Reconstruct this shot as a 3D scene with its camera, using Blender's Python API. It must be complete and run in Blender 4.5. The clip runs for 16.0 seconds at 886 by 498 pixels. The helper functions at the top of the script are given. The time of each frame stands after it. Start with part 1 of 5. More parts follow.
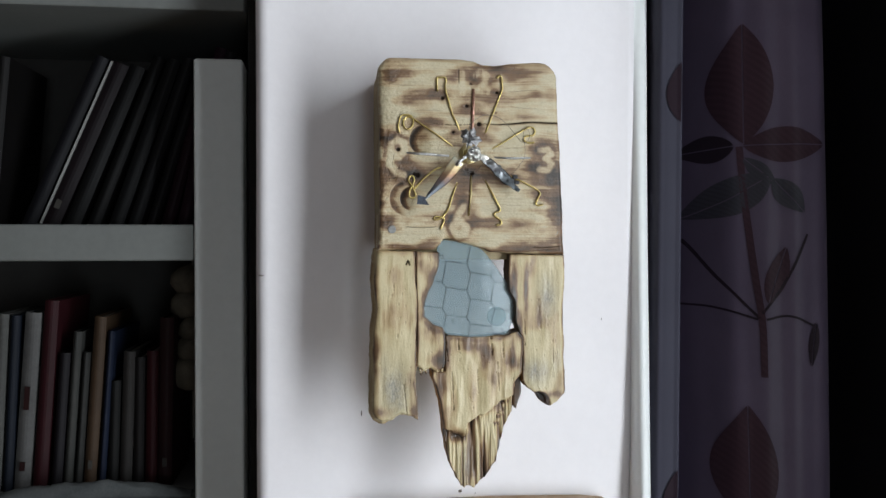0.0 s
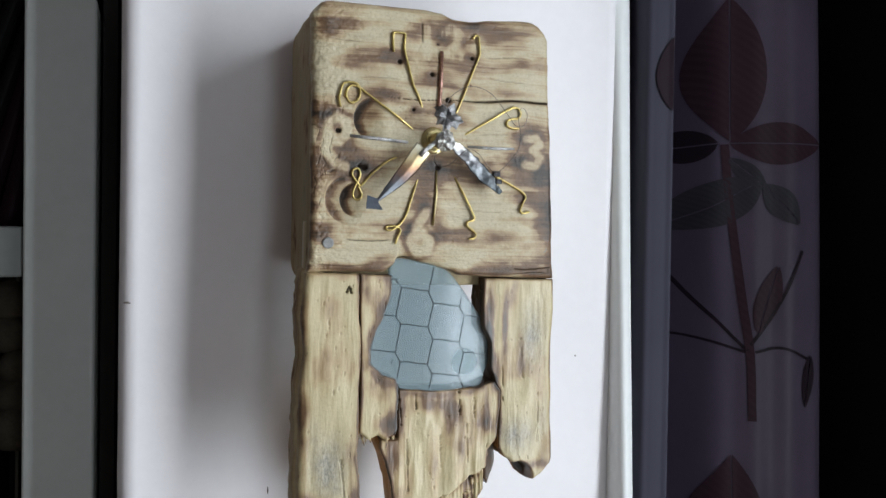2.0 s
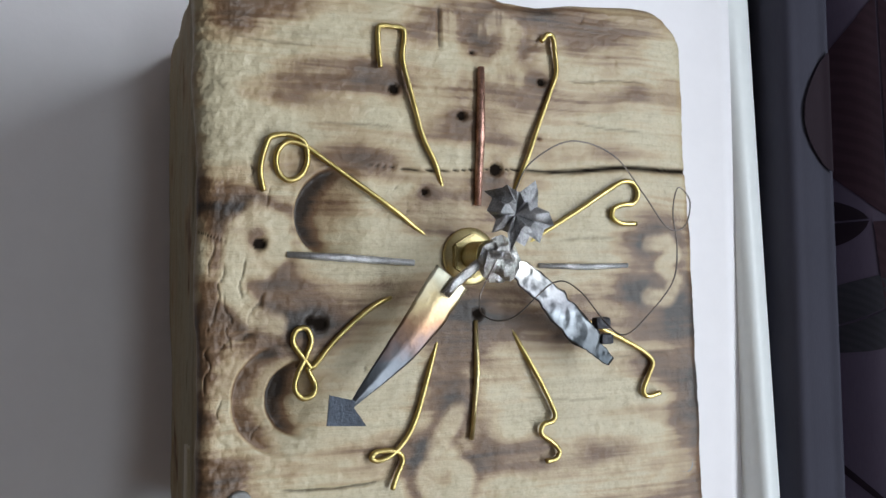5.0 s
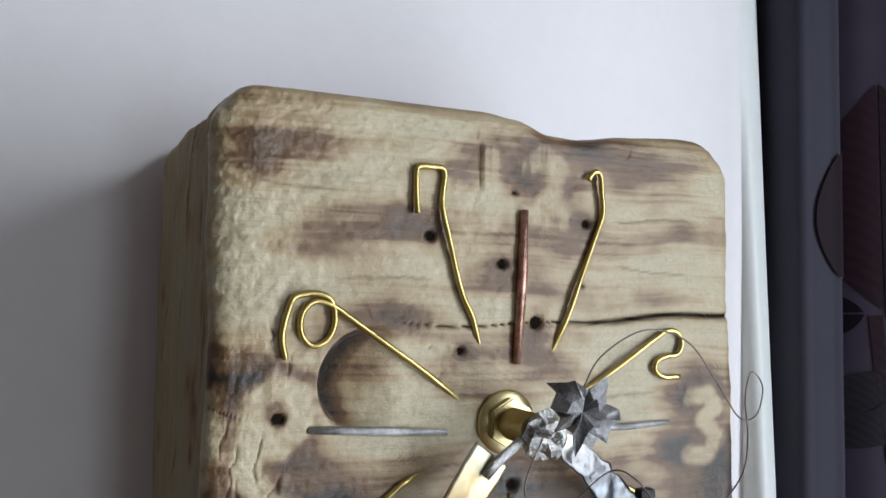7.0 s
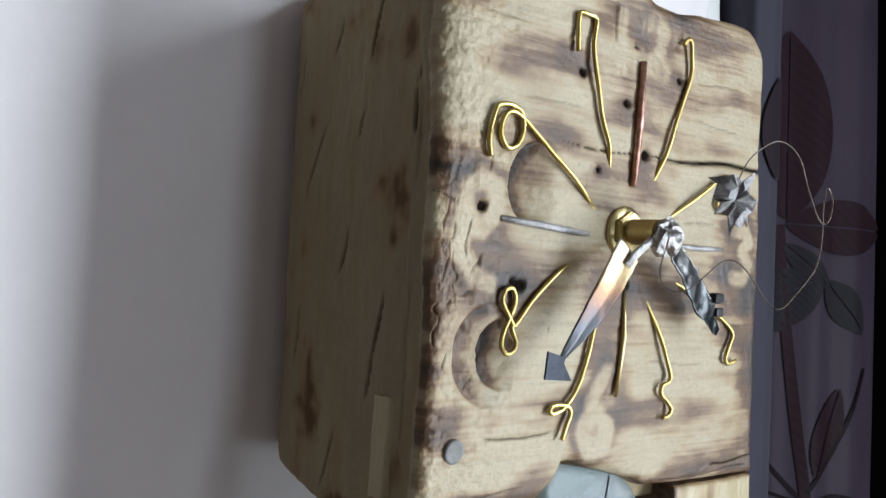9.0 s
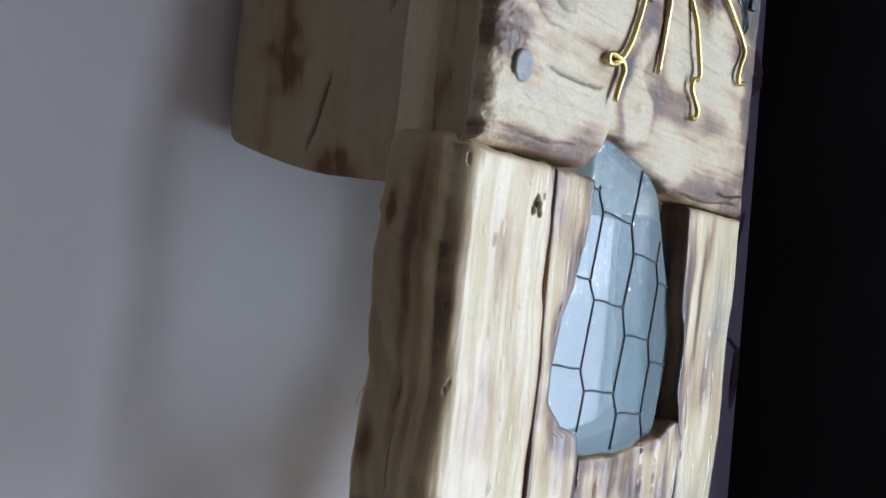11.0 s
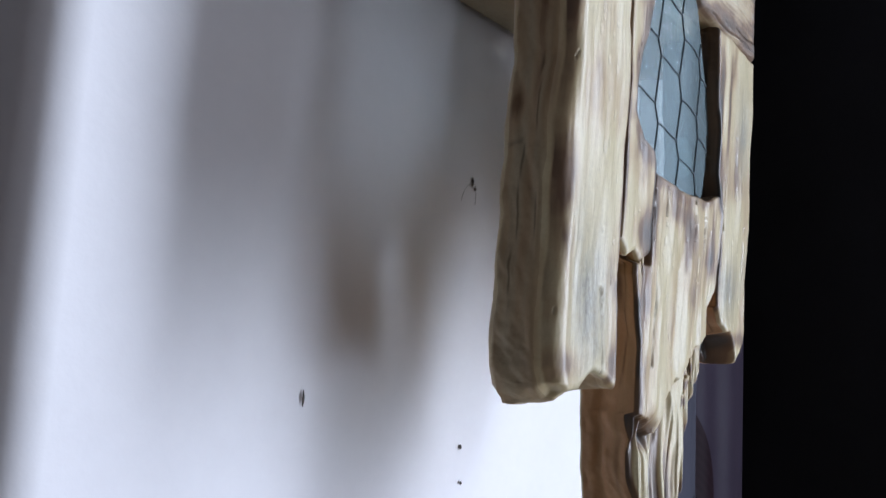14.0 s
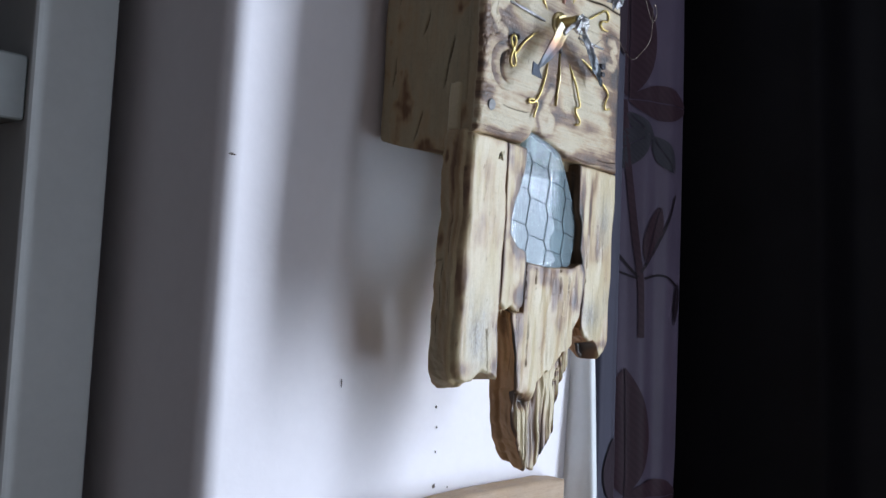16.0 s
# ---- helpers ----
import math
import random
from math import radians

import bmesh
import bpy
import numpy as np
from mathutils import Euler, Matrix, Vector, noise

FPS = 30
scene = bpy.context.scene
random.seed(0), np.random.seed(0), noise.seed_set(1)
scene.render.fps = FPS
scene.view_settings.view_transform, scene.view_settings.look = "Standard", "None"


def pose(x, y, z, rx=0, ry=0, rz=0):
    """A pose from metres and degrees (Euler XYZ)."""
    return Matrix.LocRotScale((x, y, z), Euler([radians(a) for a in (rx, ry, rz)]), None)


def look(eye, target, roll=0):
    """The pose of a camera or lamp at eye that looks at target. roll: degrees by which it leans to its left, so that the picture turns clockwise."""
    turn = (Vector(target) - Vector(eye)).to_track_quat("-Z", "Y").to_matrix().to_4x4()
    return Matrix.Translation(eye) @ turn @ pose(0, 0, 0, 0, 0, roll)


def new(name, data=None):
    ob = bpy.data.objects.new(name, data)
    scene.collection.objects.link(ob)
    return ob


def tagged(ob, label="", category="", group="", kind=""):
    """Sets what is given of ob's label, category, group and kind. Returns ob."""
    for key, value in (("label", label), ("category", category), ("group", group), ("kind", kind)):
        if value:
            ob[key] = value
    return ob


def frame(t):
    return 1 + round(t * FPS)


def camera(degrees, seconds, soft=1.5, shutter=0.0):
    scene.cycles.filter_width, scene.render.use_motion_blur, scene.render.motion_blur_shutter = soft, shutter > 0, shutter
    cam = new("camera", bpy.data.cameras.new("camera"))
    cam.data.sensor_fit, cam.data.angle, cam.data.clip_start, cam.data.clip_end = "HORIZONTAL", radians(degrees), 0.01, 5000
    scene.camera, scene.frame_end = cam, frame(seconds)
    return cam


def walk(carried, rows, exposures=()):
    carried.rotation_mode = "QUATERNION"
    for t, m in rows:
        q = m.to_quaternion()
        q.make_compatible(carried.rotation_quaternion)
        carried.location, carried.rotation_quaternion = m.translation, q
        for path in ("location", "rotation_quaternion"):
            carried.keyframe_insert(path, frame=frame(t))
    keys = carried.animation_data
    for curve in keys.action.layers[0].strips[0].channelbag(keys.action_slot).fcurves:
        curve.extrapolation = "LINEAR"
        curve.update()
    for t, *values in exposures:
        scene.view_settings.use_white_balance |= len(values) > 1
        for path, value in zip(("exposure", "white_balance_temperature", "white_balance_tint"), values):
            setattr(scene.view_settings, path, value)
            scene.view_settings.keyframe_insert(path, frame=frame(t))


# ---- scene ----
cam = camera(54.0, 16.0)
METRES, EYE, TILT, LEAN, TURN = 1.56, 1.5, -0.8, 0.0, -7.5
ROWS = [
    (0.0, 0.0, 0.0, 0.0, -0.0, 0.0, 0.0),
    (0.5, -0.0308, 0.0513, 0.0042, -2.53, 0.52, -0.22),
    (1.0, -0.0649, 0.0934, 0.0039, -6.42, 0.87, -0.44),
    (1.5, -0.0725, 0.1324, 0.0071, -10.28, 0.28, -0.86),
    (2.0, -0.053, 0.1493, 0.0125, -10.95, -0.4, -0.83),
    (2.5, -0.0251, 0.1607, 0.0136, -9.13, -0.13, -1.14),
    (3.0, -0.0252, 0.1829, 0.0192, -7.78, -0.09, -1.05),
    (3.5, -0.0327, 0.2344, 0.0298, -8.0, 0.32, 0.06),
    (6.0, -0.0301, 0.3811, 0.0648, -18.07, 3.6, 0.2),
    (6.5, -0.0336, 0.3786, 0.0743, -18.38, 3.6, 0.16),
    (7.0, -0.0475, 0.3783, 0.081, -18.58, 2.98, -1.13),
    (7.5, -0.0707, 0.374, 0.0826, -20.58, 2.59, -1.94),
    (8.0, -0.09, 0.3778, 0.0734, -23.97, 1.66, -2.42),
    (8.5, -0.1064, 0.3835, 0.0645, -28.16, 0.54, -2.89),
    (9.0, -0.1214, 0.3799, 0.0472, -31.08, 1.28, -3.1),
    (11.5, -0.1309, 0.4514, -0.0279, -46.84, -1.48, -5.79),
    (12.0, -0.132, 0.4598, -0.041, -47.18, -1.73, -6.03),
    (12.5, -0.1384, 0.4746, -0.0545, -48.71, 0.68, -6.53),
    (13.0, -0.1475, 0.4845, -0.0719, -53.03, 3.18, -6.62),
    (13.5, -0.1685, 0.4711, -0.0876, -52.8, 5.8, -5.14),
    (14.0, -0.1803, 0.4236, -0.0954, -46.68, 5.98, -3.58),
    (14.5, -0.2064, 0.362, -0.1001, -39.68, 6.7, -3.29),
    (15.0, -0.2337, 0.3294, -0.1019, -39.59, 4.9, -5.29),
    (15.5, -0.2608, 0.3029, -0.0873, -40.74, 3.73, -4.12),
    (16.0, -0.281, 0.2635, -0.0657, -41.42, 2.55, -3.07),
]
walk(cam, [(t, pose(0, 0, EYE, TILT, LEAN, TURN) @ pose(METRES * x, METRES * y, METRES * z, 90 + pitch, roll, yaw)) for t, x, y, z, yaw, pitch, roll in ROWS],
     [(0.0, 0.13, 6350, 8), (2.0, 0.17, 6250, 8), (3.5, 0.12, 6200, 8), (6.0, 0.18, 6150, 9), (7.5, 0.13, 6150, 9), (8.5, 0.19, 6150, 9), (9.0, 0.42, 6150, 9), (11.5, 0.58, 5500, 12), (12.5, 0.48, 5500, 12), (13.3, 0.36, 5600, 12), (14.0, 0.36, 5650, 12), (15.0, 0.36, 5650, 12), (16.0, 0.32, 5650, 12)])

# ---- light ----
world = bpy.data.worlds.new("world")
scene.world = world
world.use_nodes = True
_n = world.node_tree.nodes
_sky = _n.new("ShaderNodeTexSky")
_sky.sky_type = "NISHITA"
_sky.sun_disc = False
_sky.sun_elevation, _sky.sun_rotation = radians(38), radians(120)
world.node_tree.links.new(_sky.outputs[0], _n["Background"].inputs[0])
_n["Background"].inputs[1].default_value = 0.08


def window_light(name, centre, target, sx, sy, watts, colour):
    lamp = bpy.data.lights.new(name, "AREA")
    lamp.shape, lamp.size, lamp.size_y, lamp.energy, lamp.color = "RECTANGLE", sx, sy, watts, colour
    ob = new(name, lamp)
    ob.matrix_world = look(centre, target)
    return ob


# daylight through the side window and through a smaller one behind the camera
window_light("side_window_light", (0.985, -0.24, 1.32), (-1.0, -0.24, 1.32), 0.52, 2.0, 38.5, (0.92, 0.96, 1.0))
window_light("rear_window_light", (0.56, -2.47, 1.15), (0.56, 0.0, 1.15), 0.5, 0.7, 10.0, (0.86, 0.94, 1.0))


# ---- materials ----
def material(name, rough=0.6, metal=0.0, spec=0.5):
    m = bpy.data.materials.new(name)
    m.use_nodes = True
    nt = m.node_tree
    b = nt.nodes["Principled BSDF"]
    b.inputs["Roughness"].default_value = rough
    b.inputs["Metallic"].default_value = metal
    b.inputs["Specular IOR Level"].default_value = spec
    return m, nt, b


def node(nt, kind, **values):
    n = nt.nodes.new(kind)
    for k, v in values.items():
        n.inputs[k].default_value = v
    return n


def coords(nt, scale=(1, 1, 1)):
    tc = nt.nodes.new("ShaderNodeTexCoord")
    mp = nt.nodes.new("ShaderNodeMapping")
    mp.inputs["Scale"].default_value = scale
    nt.links.new(tc.outputs["Object"], mp.inputs["Vector"])
    return mp.outputs[0]


def noise_tex(nt, vec, scale, detail=4.0, rough=0.55, distortion=0.0):
    n = node(nt, "ShaderNodeTexNoise", Scale=scale, Detail=detail, Roughness=rough, Distortion=distortion)
    nt.links.new(vec, n.inputs["Vector"])
    return n.outputs["Fac"]


def ramp(nt, fac, stops):
    r = nt.nodes.new("ShaderNodeValToRGB")
    e = r.color_ramp.elements
    while len(e) < len(stops):
        e.new(0.5)
    for el, (p, c) in zip(e, stops):
        el.position, el.color = p, (*c, 1)
    nt.links.new(fac, r.inputs["Fac"])
    return r.outputs["Color"]


def mix(nt, fac, a, b, mode="MIX"):
    m = nt.nodes.new("ShaderNodeMix")
    m.data_type, m.blend_type = "RGBA", mode
    for sock, v in ((m.inputs[0], fac), (m.inputs[6], a), (m.inputs[7], b)):
        if isinstance(v, (int, float)):
            sock.default_value = v
        elif isinstance(v, tuple):
            sock.default_value = (*v, 1)
        else:
            nt.links.new(v, sock)
    return m.outputs[2]


def bump(nt, b, height, strength=0.3, distance=0.001):
    n = node(nt, "ShaderNodeBump", Strength=strength, Distance=distance)
    nt.links.new(height, n.inputs["Height"])
    nt.links.new(n.outputs[0], b.inputs["Normal"])


def mottled(name, a, c, scale, rough=0.6, metal=0.0, relief=0.2, distance=0.0006, stretch=(1, 1, 1), fine=8.0, spec=0.5):
    """Two-scale mottling between two colours with a fine relief."""
    m, nt, b = material(name, rough, metal, spec)
    v = coords(nt, stretch)
    big = noise_tex(nt, v, scale, 5.0)
    small = noise_tex(nt, v, scale * fine, 4.0, 0.65)
    col = mix(nt, 0.3, ramp(nt, big, ((0.32, a), (0.68, c))), ramp(nt, small, ((0.35, a), (0.65, c))))
    nt.links.new(col, b.inputs["Base Color"])
    bump(nt, b, small, relief, distance)
    return m


def wood(name, pale, mid, dark, grain_axis, rough=0.62, gloss=0.35, streak=0.22, patch=38.0, relief=0.3, lines=0.5, leather=0.0, varnish=0.0):
    """Worn wood; the mesh attribute 'wear' gives scorching (r), bare raised grain (g), cracks (b) and grey weathering (alpha)."""
    m, nt, b = material(name, rough, 0.0, gloss)
    b.inputs["Coat Roughness"].default_value = 0.34
    v = coords(nt, {"x": (5, 60, 60), "z": (45, 45, 6)}[grain_axis])
    v2 = coords(nt, (1, 1, 1))

    def math_node(op, a, c, d=0.0, clamp=False):
        n = nt.nodes.new("ShaderNodeMath")
        n.operation, n.use_clamp = op, clamp
        for sock, value in zip(n.inputs, (a, c, d)):
            if isinstance(value, (int, float)):
                sock.default_value = value
            else:
                nt.links.new(value, sock)
        return n.outputs[0]

    grain = noise_tex(nt, v, 3.0, 6.0, 0.6, 0.6)
    fine = noise_tex(nt, v, 14.0, 5.0, 0.7)
    blot = noise_tex(nt, v2, patch, 4.0, 0.6)
    grit = noise_tex(nt, v2, 380.0, 5.0, 0.75)
    base = mix(nt, 0.55, ramp(nt, grain, ((0.25, mid), (0.6, pale))), ramp(nt, blot, ((0.3, mid), (0.65, pale))))
    base = mix(nt, streak, base, ramp(nt, fine, ((0.28, dark), (0.55, pale))))
    base = mix(nt, 0.14, base, ramp(nt, grit, ((0.3, dark), (0.6, pale))))
    hair = noise_tex(nt, coords(nt, {"x": (4, 50, 230), "z": (230, 50, 3)}[grain_axis]), 3.0, 4.0, 0.65, 0.5)
    pore = noise_tex(nt, v2, 900.0, 2.0, 0.5)
    base = mix(nt, lines, base, mix(nt, 0.65, ramp(nt, hair, ((0.52, (1, 1, 1)), (0.66, (0.34, 0.28, 0.22)))), ramp(nt, pore, ((0.3, (0.6, 0.55, 0.5)), (0.5, (1, 1, 1))))), "MULTIPLY")
    at = nt.nodes.new("ShaderNodeAttribute")
    at.attribute_name = "wear"
    sep = nt.nodes.new("ShaderNodeSeparateColor")
    nt.links.new(at.outputs["Color"], sep.inputs[0])
    tone = math_node("MULTIPLY_ADD", fine, 0.22, math_node("SUBTRACT", sep.outputs[0], 0.11))
    tone = math_node("MULTIPLY_ADD", blot, 0.16, math_node("SUBTRACT", tone, 0.08))
    burnt = ramp(nt, tone, ((0.0, pale), (0.24, (0.38, 0.245, 0.115)), (0.5, (0.165, 0.092, 0.044)), (1.0, (0.028, 0.019, 0.013))))
    col = mix(nt, math_node("MULTIPLY", sep.outputs[0], 1.9, clamp=True), base, burnt)
    col = mix(nt, sep.outputs[1], col, mix(nt, 0.45, base, (0.55, 0.45, 0.30)))
    hatch = noise_tex(nt, coords(nt, (900, 100, 260)), 1.0, 3.0, 0.6, 1.0)
    col = mix(nt, at.outputs["Alpha"], col, ramp(nt, hatch, ((0.34, (0.065, 0.060, 0.052)), (0.6, (0.30, 0.285, 0.235)))))
    col = mix(nt, sep.outputs[2], col, (0.012, 0.009, 0.007))
    nt.links.new(col, b.inputs["Base Color"])
    bare = math_node("SUBTRACT", 1.0, sep.outputs[2])
    nt.links.new(math_node("MULTIPLY", bare, gloss), b.inputs["Specular IOR Level"])
    nt.links.new(math_node("MULTIPLY", bare, varnish), b.inputs["Coat Weight"])
    nt.links.new(math_node("MULTIPLY_ADD", blot, 0.3, rough - 0.12), b.inputs["Roughness"])
    h = math_node("ADD", fine, grit)
    if leather:
        hide = noise_tex(nt, coords(nt, (0.8, 1.0, 1.0)), 330.0, 3.0, 0.6, 0.3)
        where = math_node("MULTIPLY", noise_tex(nt, v2, 26.0, 2.0), leather)
        h = math_node("MULTIPLY_ADD", hide, math_node("MULTIPLY", where, 5.0), h)
    bump(nt, b, h, relief, 0.0004)
    return m


PLASTER = mottled("plaster_paint", (0.79, 0.765, 0.785), (0.85, 0.825, 0.845), 4.0, 0.62, relief=0.12, distance=0.0012, fine=22.0, spec=0.3)
# unseen room surfaces, toned down so that less light bounces into the shadows
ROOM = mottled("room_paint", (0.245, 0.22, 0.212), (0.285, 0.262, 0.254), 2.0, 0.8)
FLOORING = mottled("floor_boards", (0.16, 0.1, 0.06), (0.24, 0.15, 0.09), 3.0, 0.5, stretch=(1, 12, 1))
WHITE = mottled("white_gloss_paint", (0.72, 0.745, 0.74), (0.80, 0.825, 0.82), 9.0, 0.38, relief=0.1, fine=14.0)
# shelf boards: a darker copy of the post's paint, with the pier's shade in it
SHADED_SHELF = mottled("shaded_shelf_paint", (0.12, 0.126, 0.12), (0.148, 0.154, 0.148), 7.0, 0.55, relief=0.1, fine=16.0, spec=0.3)
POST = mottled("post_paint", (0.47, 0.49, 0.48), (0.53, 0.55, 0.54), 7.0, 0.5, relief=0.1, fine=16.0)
# bookcase interior, its shade painted as a near-black colour
SHADED_BACK = mottled("shaded_shelf_back", (0.024, 0.022, 0.021), (0.036, 0.034, 0.031), 6.0, 0.8)
DIAL = wood("scorched_pine", (0.55, 0.485, 0.325), (0.395, 0.33, 0.21), (0.12, 0.088, 0.056), "x", 0.45, 0.5, 0.14, 60.0, 0.75, 0.45, 0.55, 0.18)
PLANK = wood("driftwood_plank", (0.55, 0.472, 0.278), (0.43, 0.345, 0.185), (0.16, 0.10, 0.052), "z", 0.42, 0.5, 0.10, 32.0, 0.3, 0.32, 0.0, 0.36)
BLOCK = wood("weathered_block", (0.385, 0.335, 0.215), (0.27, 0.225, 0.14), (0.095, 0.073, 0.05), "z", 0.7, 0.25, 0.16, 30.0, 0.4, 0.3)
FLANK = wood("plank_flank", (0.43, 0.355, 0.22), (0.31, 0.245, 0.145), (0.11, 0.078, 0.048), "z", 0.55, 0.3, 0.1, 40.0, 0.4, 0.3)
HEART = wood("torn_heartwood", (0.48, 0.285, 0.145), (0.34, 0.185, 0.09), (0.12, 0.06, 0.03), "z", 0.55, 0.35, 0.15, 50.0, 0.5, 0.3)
OFFCUT = wood("oak_offcut", (0.52, 0.40, 0.28), (0.36, 0.26, 0.17), (0.13, 0.09, 0.055), "x")
BRASS = mottled("brass_wire", (0.46, 0.35, 0.115), (0.66, 0.53, 0.22), 180.0, 0.32, 1.0, 0.1)
NUT = mottled("brass_nut", (0.56, 0.46, 0.2), (0.74, 0.64, 0.36), 160.0, 0.32, 1.0, 0.08)
COPPER = mottled("scraped_copper", (0.18, 0.1, 0.07), (0.85, 0.5, 0.4), 240.0, 0.4, 1.0, 0.3)
STEEL = mottled("nail_steel", (0.26, 0.26, 0.265), (0.66, 0.66, 0.67), 230.0, 0.4, 0.75, 0.5, 0.001)
TIN = mottled("crumpled_tin", (0.22, 0.22, 0.21), (0.82, 0.82, 0.80), 170.0, 0.28, 1.0, 0.5, 0.0012)
SOOT = mottled("sooted_tin", (0.012, 0.012, 0.014), (0.06, 0.06, 0.068), 150.0, 0.42, 0.7, 0.4, 0.001)
HEAD = mottled("dull_screw_head", (0.18, 0.18, 0.175), (0.32, 0.32, 0.31), 260.0, 0.7, 0.3, 0.3)
STAR = mottled("dull_tin_star", (0.14, 0.14, 0.145), (0.52, 0.52, 0.53), 210.0, 0.42, 0.95, 0.5, 0.001)
THREAD = mottled("thin_dark_wire", (0.09, 0.075, 0.065), (0.2, 0.17, 0.15), 90.0, 0.4, 1.0)
MESHWIRE = mottled("grey_mesh_wire", (0.040, 0.045, 0.05), (0.085, 0.095, 0.105), 300.0, 0.8, 0.0, spec=0.2)
# page colour lowered to carry the shade of the shelves
PAPER = mottled("dimmed_pages", (0.13, 0.12, 0.10), (0.19, 0.175, 0.15), 30.0, 0.85, stretch=(40, 1, 1))
SPECK = mottled("wall_chip", (0.07, 0.06, 0.05), (0.2, 0.17, 0.15), 300.0, 0.9)


CHAR = mottled("charred_tin", (0.03, 0.034, 0.04), (0.07, 0.08, 0.10), 150.0, 0.45, 0.9, 0.4, 0.001)
# pale skin darkened in colour for the shade behind the post
GARLIC = mottled("dimmed_garlic_skin", (0.058, 0.050, 0.038), (0.10, 0.085, 0.065), 60.0, 0.85, spec=0.1)
GREYCLOTH = mottled("grey_cloth", (0.035, 0.04, 0.042), (0.075, 0.08, 0.08), 50.0, 0.9)


def heated_tin(name, z0, z1, stops, rough=0.3):
    """Sheet metal whose heat colours run from its blackened tip at height z0 to the bright end at z1."""
    m, nt, b = material(name, rough, 1.0)
    tc = nt.nodes.new("ShaderNodeTexCoord")
    s = nt.nodes.new("ShaderNodeSeparateXYZ")
    nt.links.new(tc.outputs["Object"], s.inputs[0])
    r = nt.nodes.new("ShaderNodeMapRange")
    r.inputs["From Min"].default_value, r.inputs["From Max"].default_value = z0, z1
    wob = noise_tex(nt, tc.outputs["Object"], 160.0, 3.0)
    add = nt.nodes.new("ShaderNodeMath")
    add.operation = "MULTIPLY_ADD"
    nt.links.new(wob, add.inputs[0])
    add.inputs[1].default_value = 0.012
    nt.links.new(s.outputs["Z"], add.inputs[2])
    nt.links.new(add.outputs[0], r.inputs["Value"])
    col = ramp(nt, r.outputs[0], stops)
    nt.links.new(col, b.inputs["Base Color"])
    bump(nt, b, wob, 0.4, 0.001)
    return m


HEATED = heated_tin("heat_coloured_tin", 0.039, 0.078, ((0.0, (0.13, 0.138, 0.148)), (0.34, (0.105, 0.112, 0.125)), (0.50, (0.15, 0.11, 0.10)), (0.66, (0.30, 0.18, 0.11)), (0.82, (0.58, 0.47, 0.27)), (1.0, (0.68, 0.66, 0.52))), 0.42)
CRUMPLED = heated_tin("crumpled_sooted_tin", 0.050, 0.082, ((0.0, (0.035, 0.04, 0.044)), (0.3, (0.06, 0.064, 0.068)), (0.48, (0.13, 0.14, 0.15)), (0.58, (0.07, 0.07, 0.075)), (0.7, (0.14, 0.14, 0.145)), (0.84, (0.13, 0.13, 0.13)), (1.0, (0.55, 0.53, 0.49))), 0.3)


def pane_glass(name, tint, clear_tint, clear):
    """Milky cast glass: part of the light passes straight, the rest scatters in the pebbled body."""
    m, nt, b = material(name, 0.16, 0.0)
    b.inputs["Base Color"].default_value = (*tint, 1)
    b.inputs["Specular IOR Level"].default_value = 0.6
    b.inputs["Transmission Weight"].default_value = 0.3
    b.inputs["IOR"].default_value = 1.3
    v = coords(nt)
    w = noise_tex(nt, v, 560.0, 2.0, 0.5)
    tc = nt.nodes.new("ShaderNodeTexCoord")
    pos = nt.nodes.new("ShaderNodeSeparateXYZ")
    nt.links.new(tc.outputs["Object"], pos.inputs[0])
    pebble = node(nt, "ShaderNodeMapRange")
    for key, value in (("From Min", -0.062), ("From Max", -0.045), ("To Min", 0.34), ("To Max", 0.8)):
        pebble.inputs[key].default_value = value
    nt.links.new(pos.outputs["Z"], pebble.inputs["Value"])
    tall = nt.nodes.new("ShaderNodeMath")
    tall.operation = "MULTIPLY"
    nt.links.new(w, tall.inputs[0])
    nt.links.new(pebble.outputs[0], tall.inputs[1])
    bump(nt, b, tall.outputs[0], 0.5, 0.0011)
    see = node(nt, "ShaderNodeBsdfTransparent", Color=(*clear_tint, 1))
    both = node(nt, "ShaderNodeMixShader", Fac=clear)
    nt.links.new(b.outputs[0], both.inputs[1])
    nt.links.new(see.outputs[0], both.inputs[2])
    nt.links.new(both.outputs[0], nt.nodes["Material Output"].inputs["Surface"])
    return m


GLASS = pane_glass("cast_wired_glass", (0.40, 0.515, 0.555), (0.88, 0.91, 0.92), 0.55)
# tint of the disc that imitates a reflection in the glass
REFLECTION = pane_glass("green_reflection", (0.36, 0.48, 0.49), (0.84, 0.89, 0.89), 0.55)


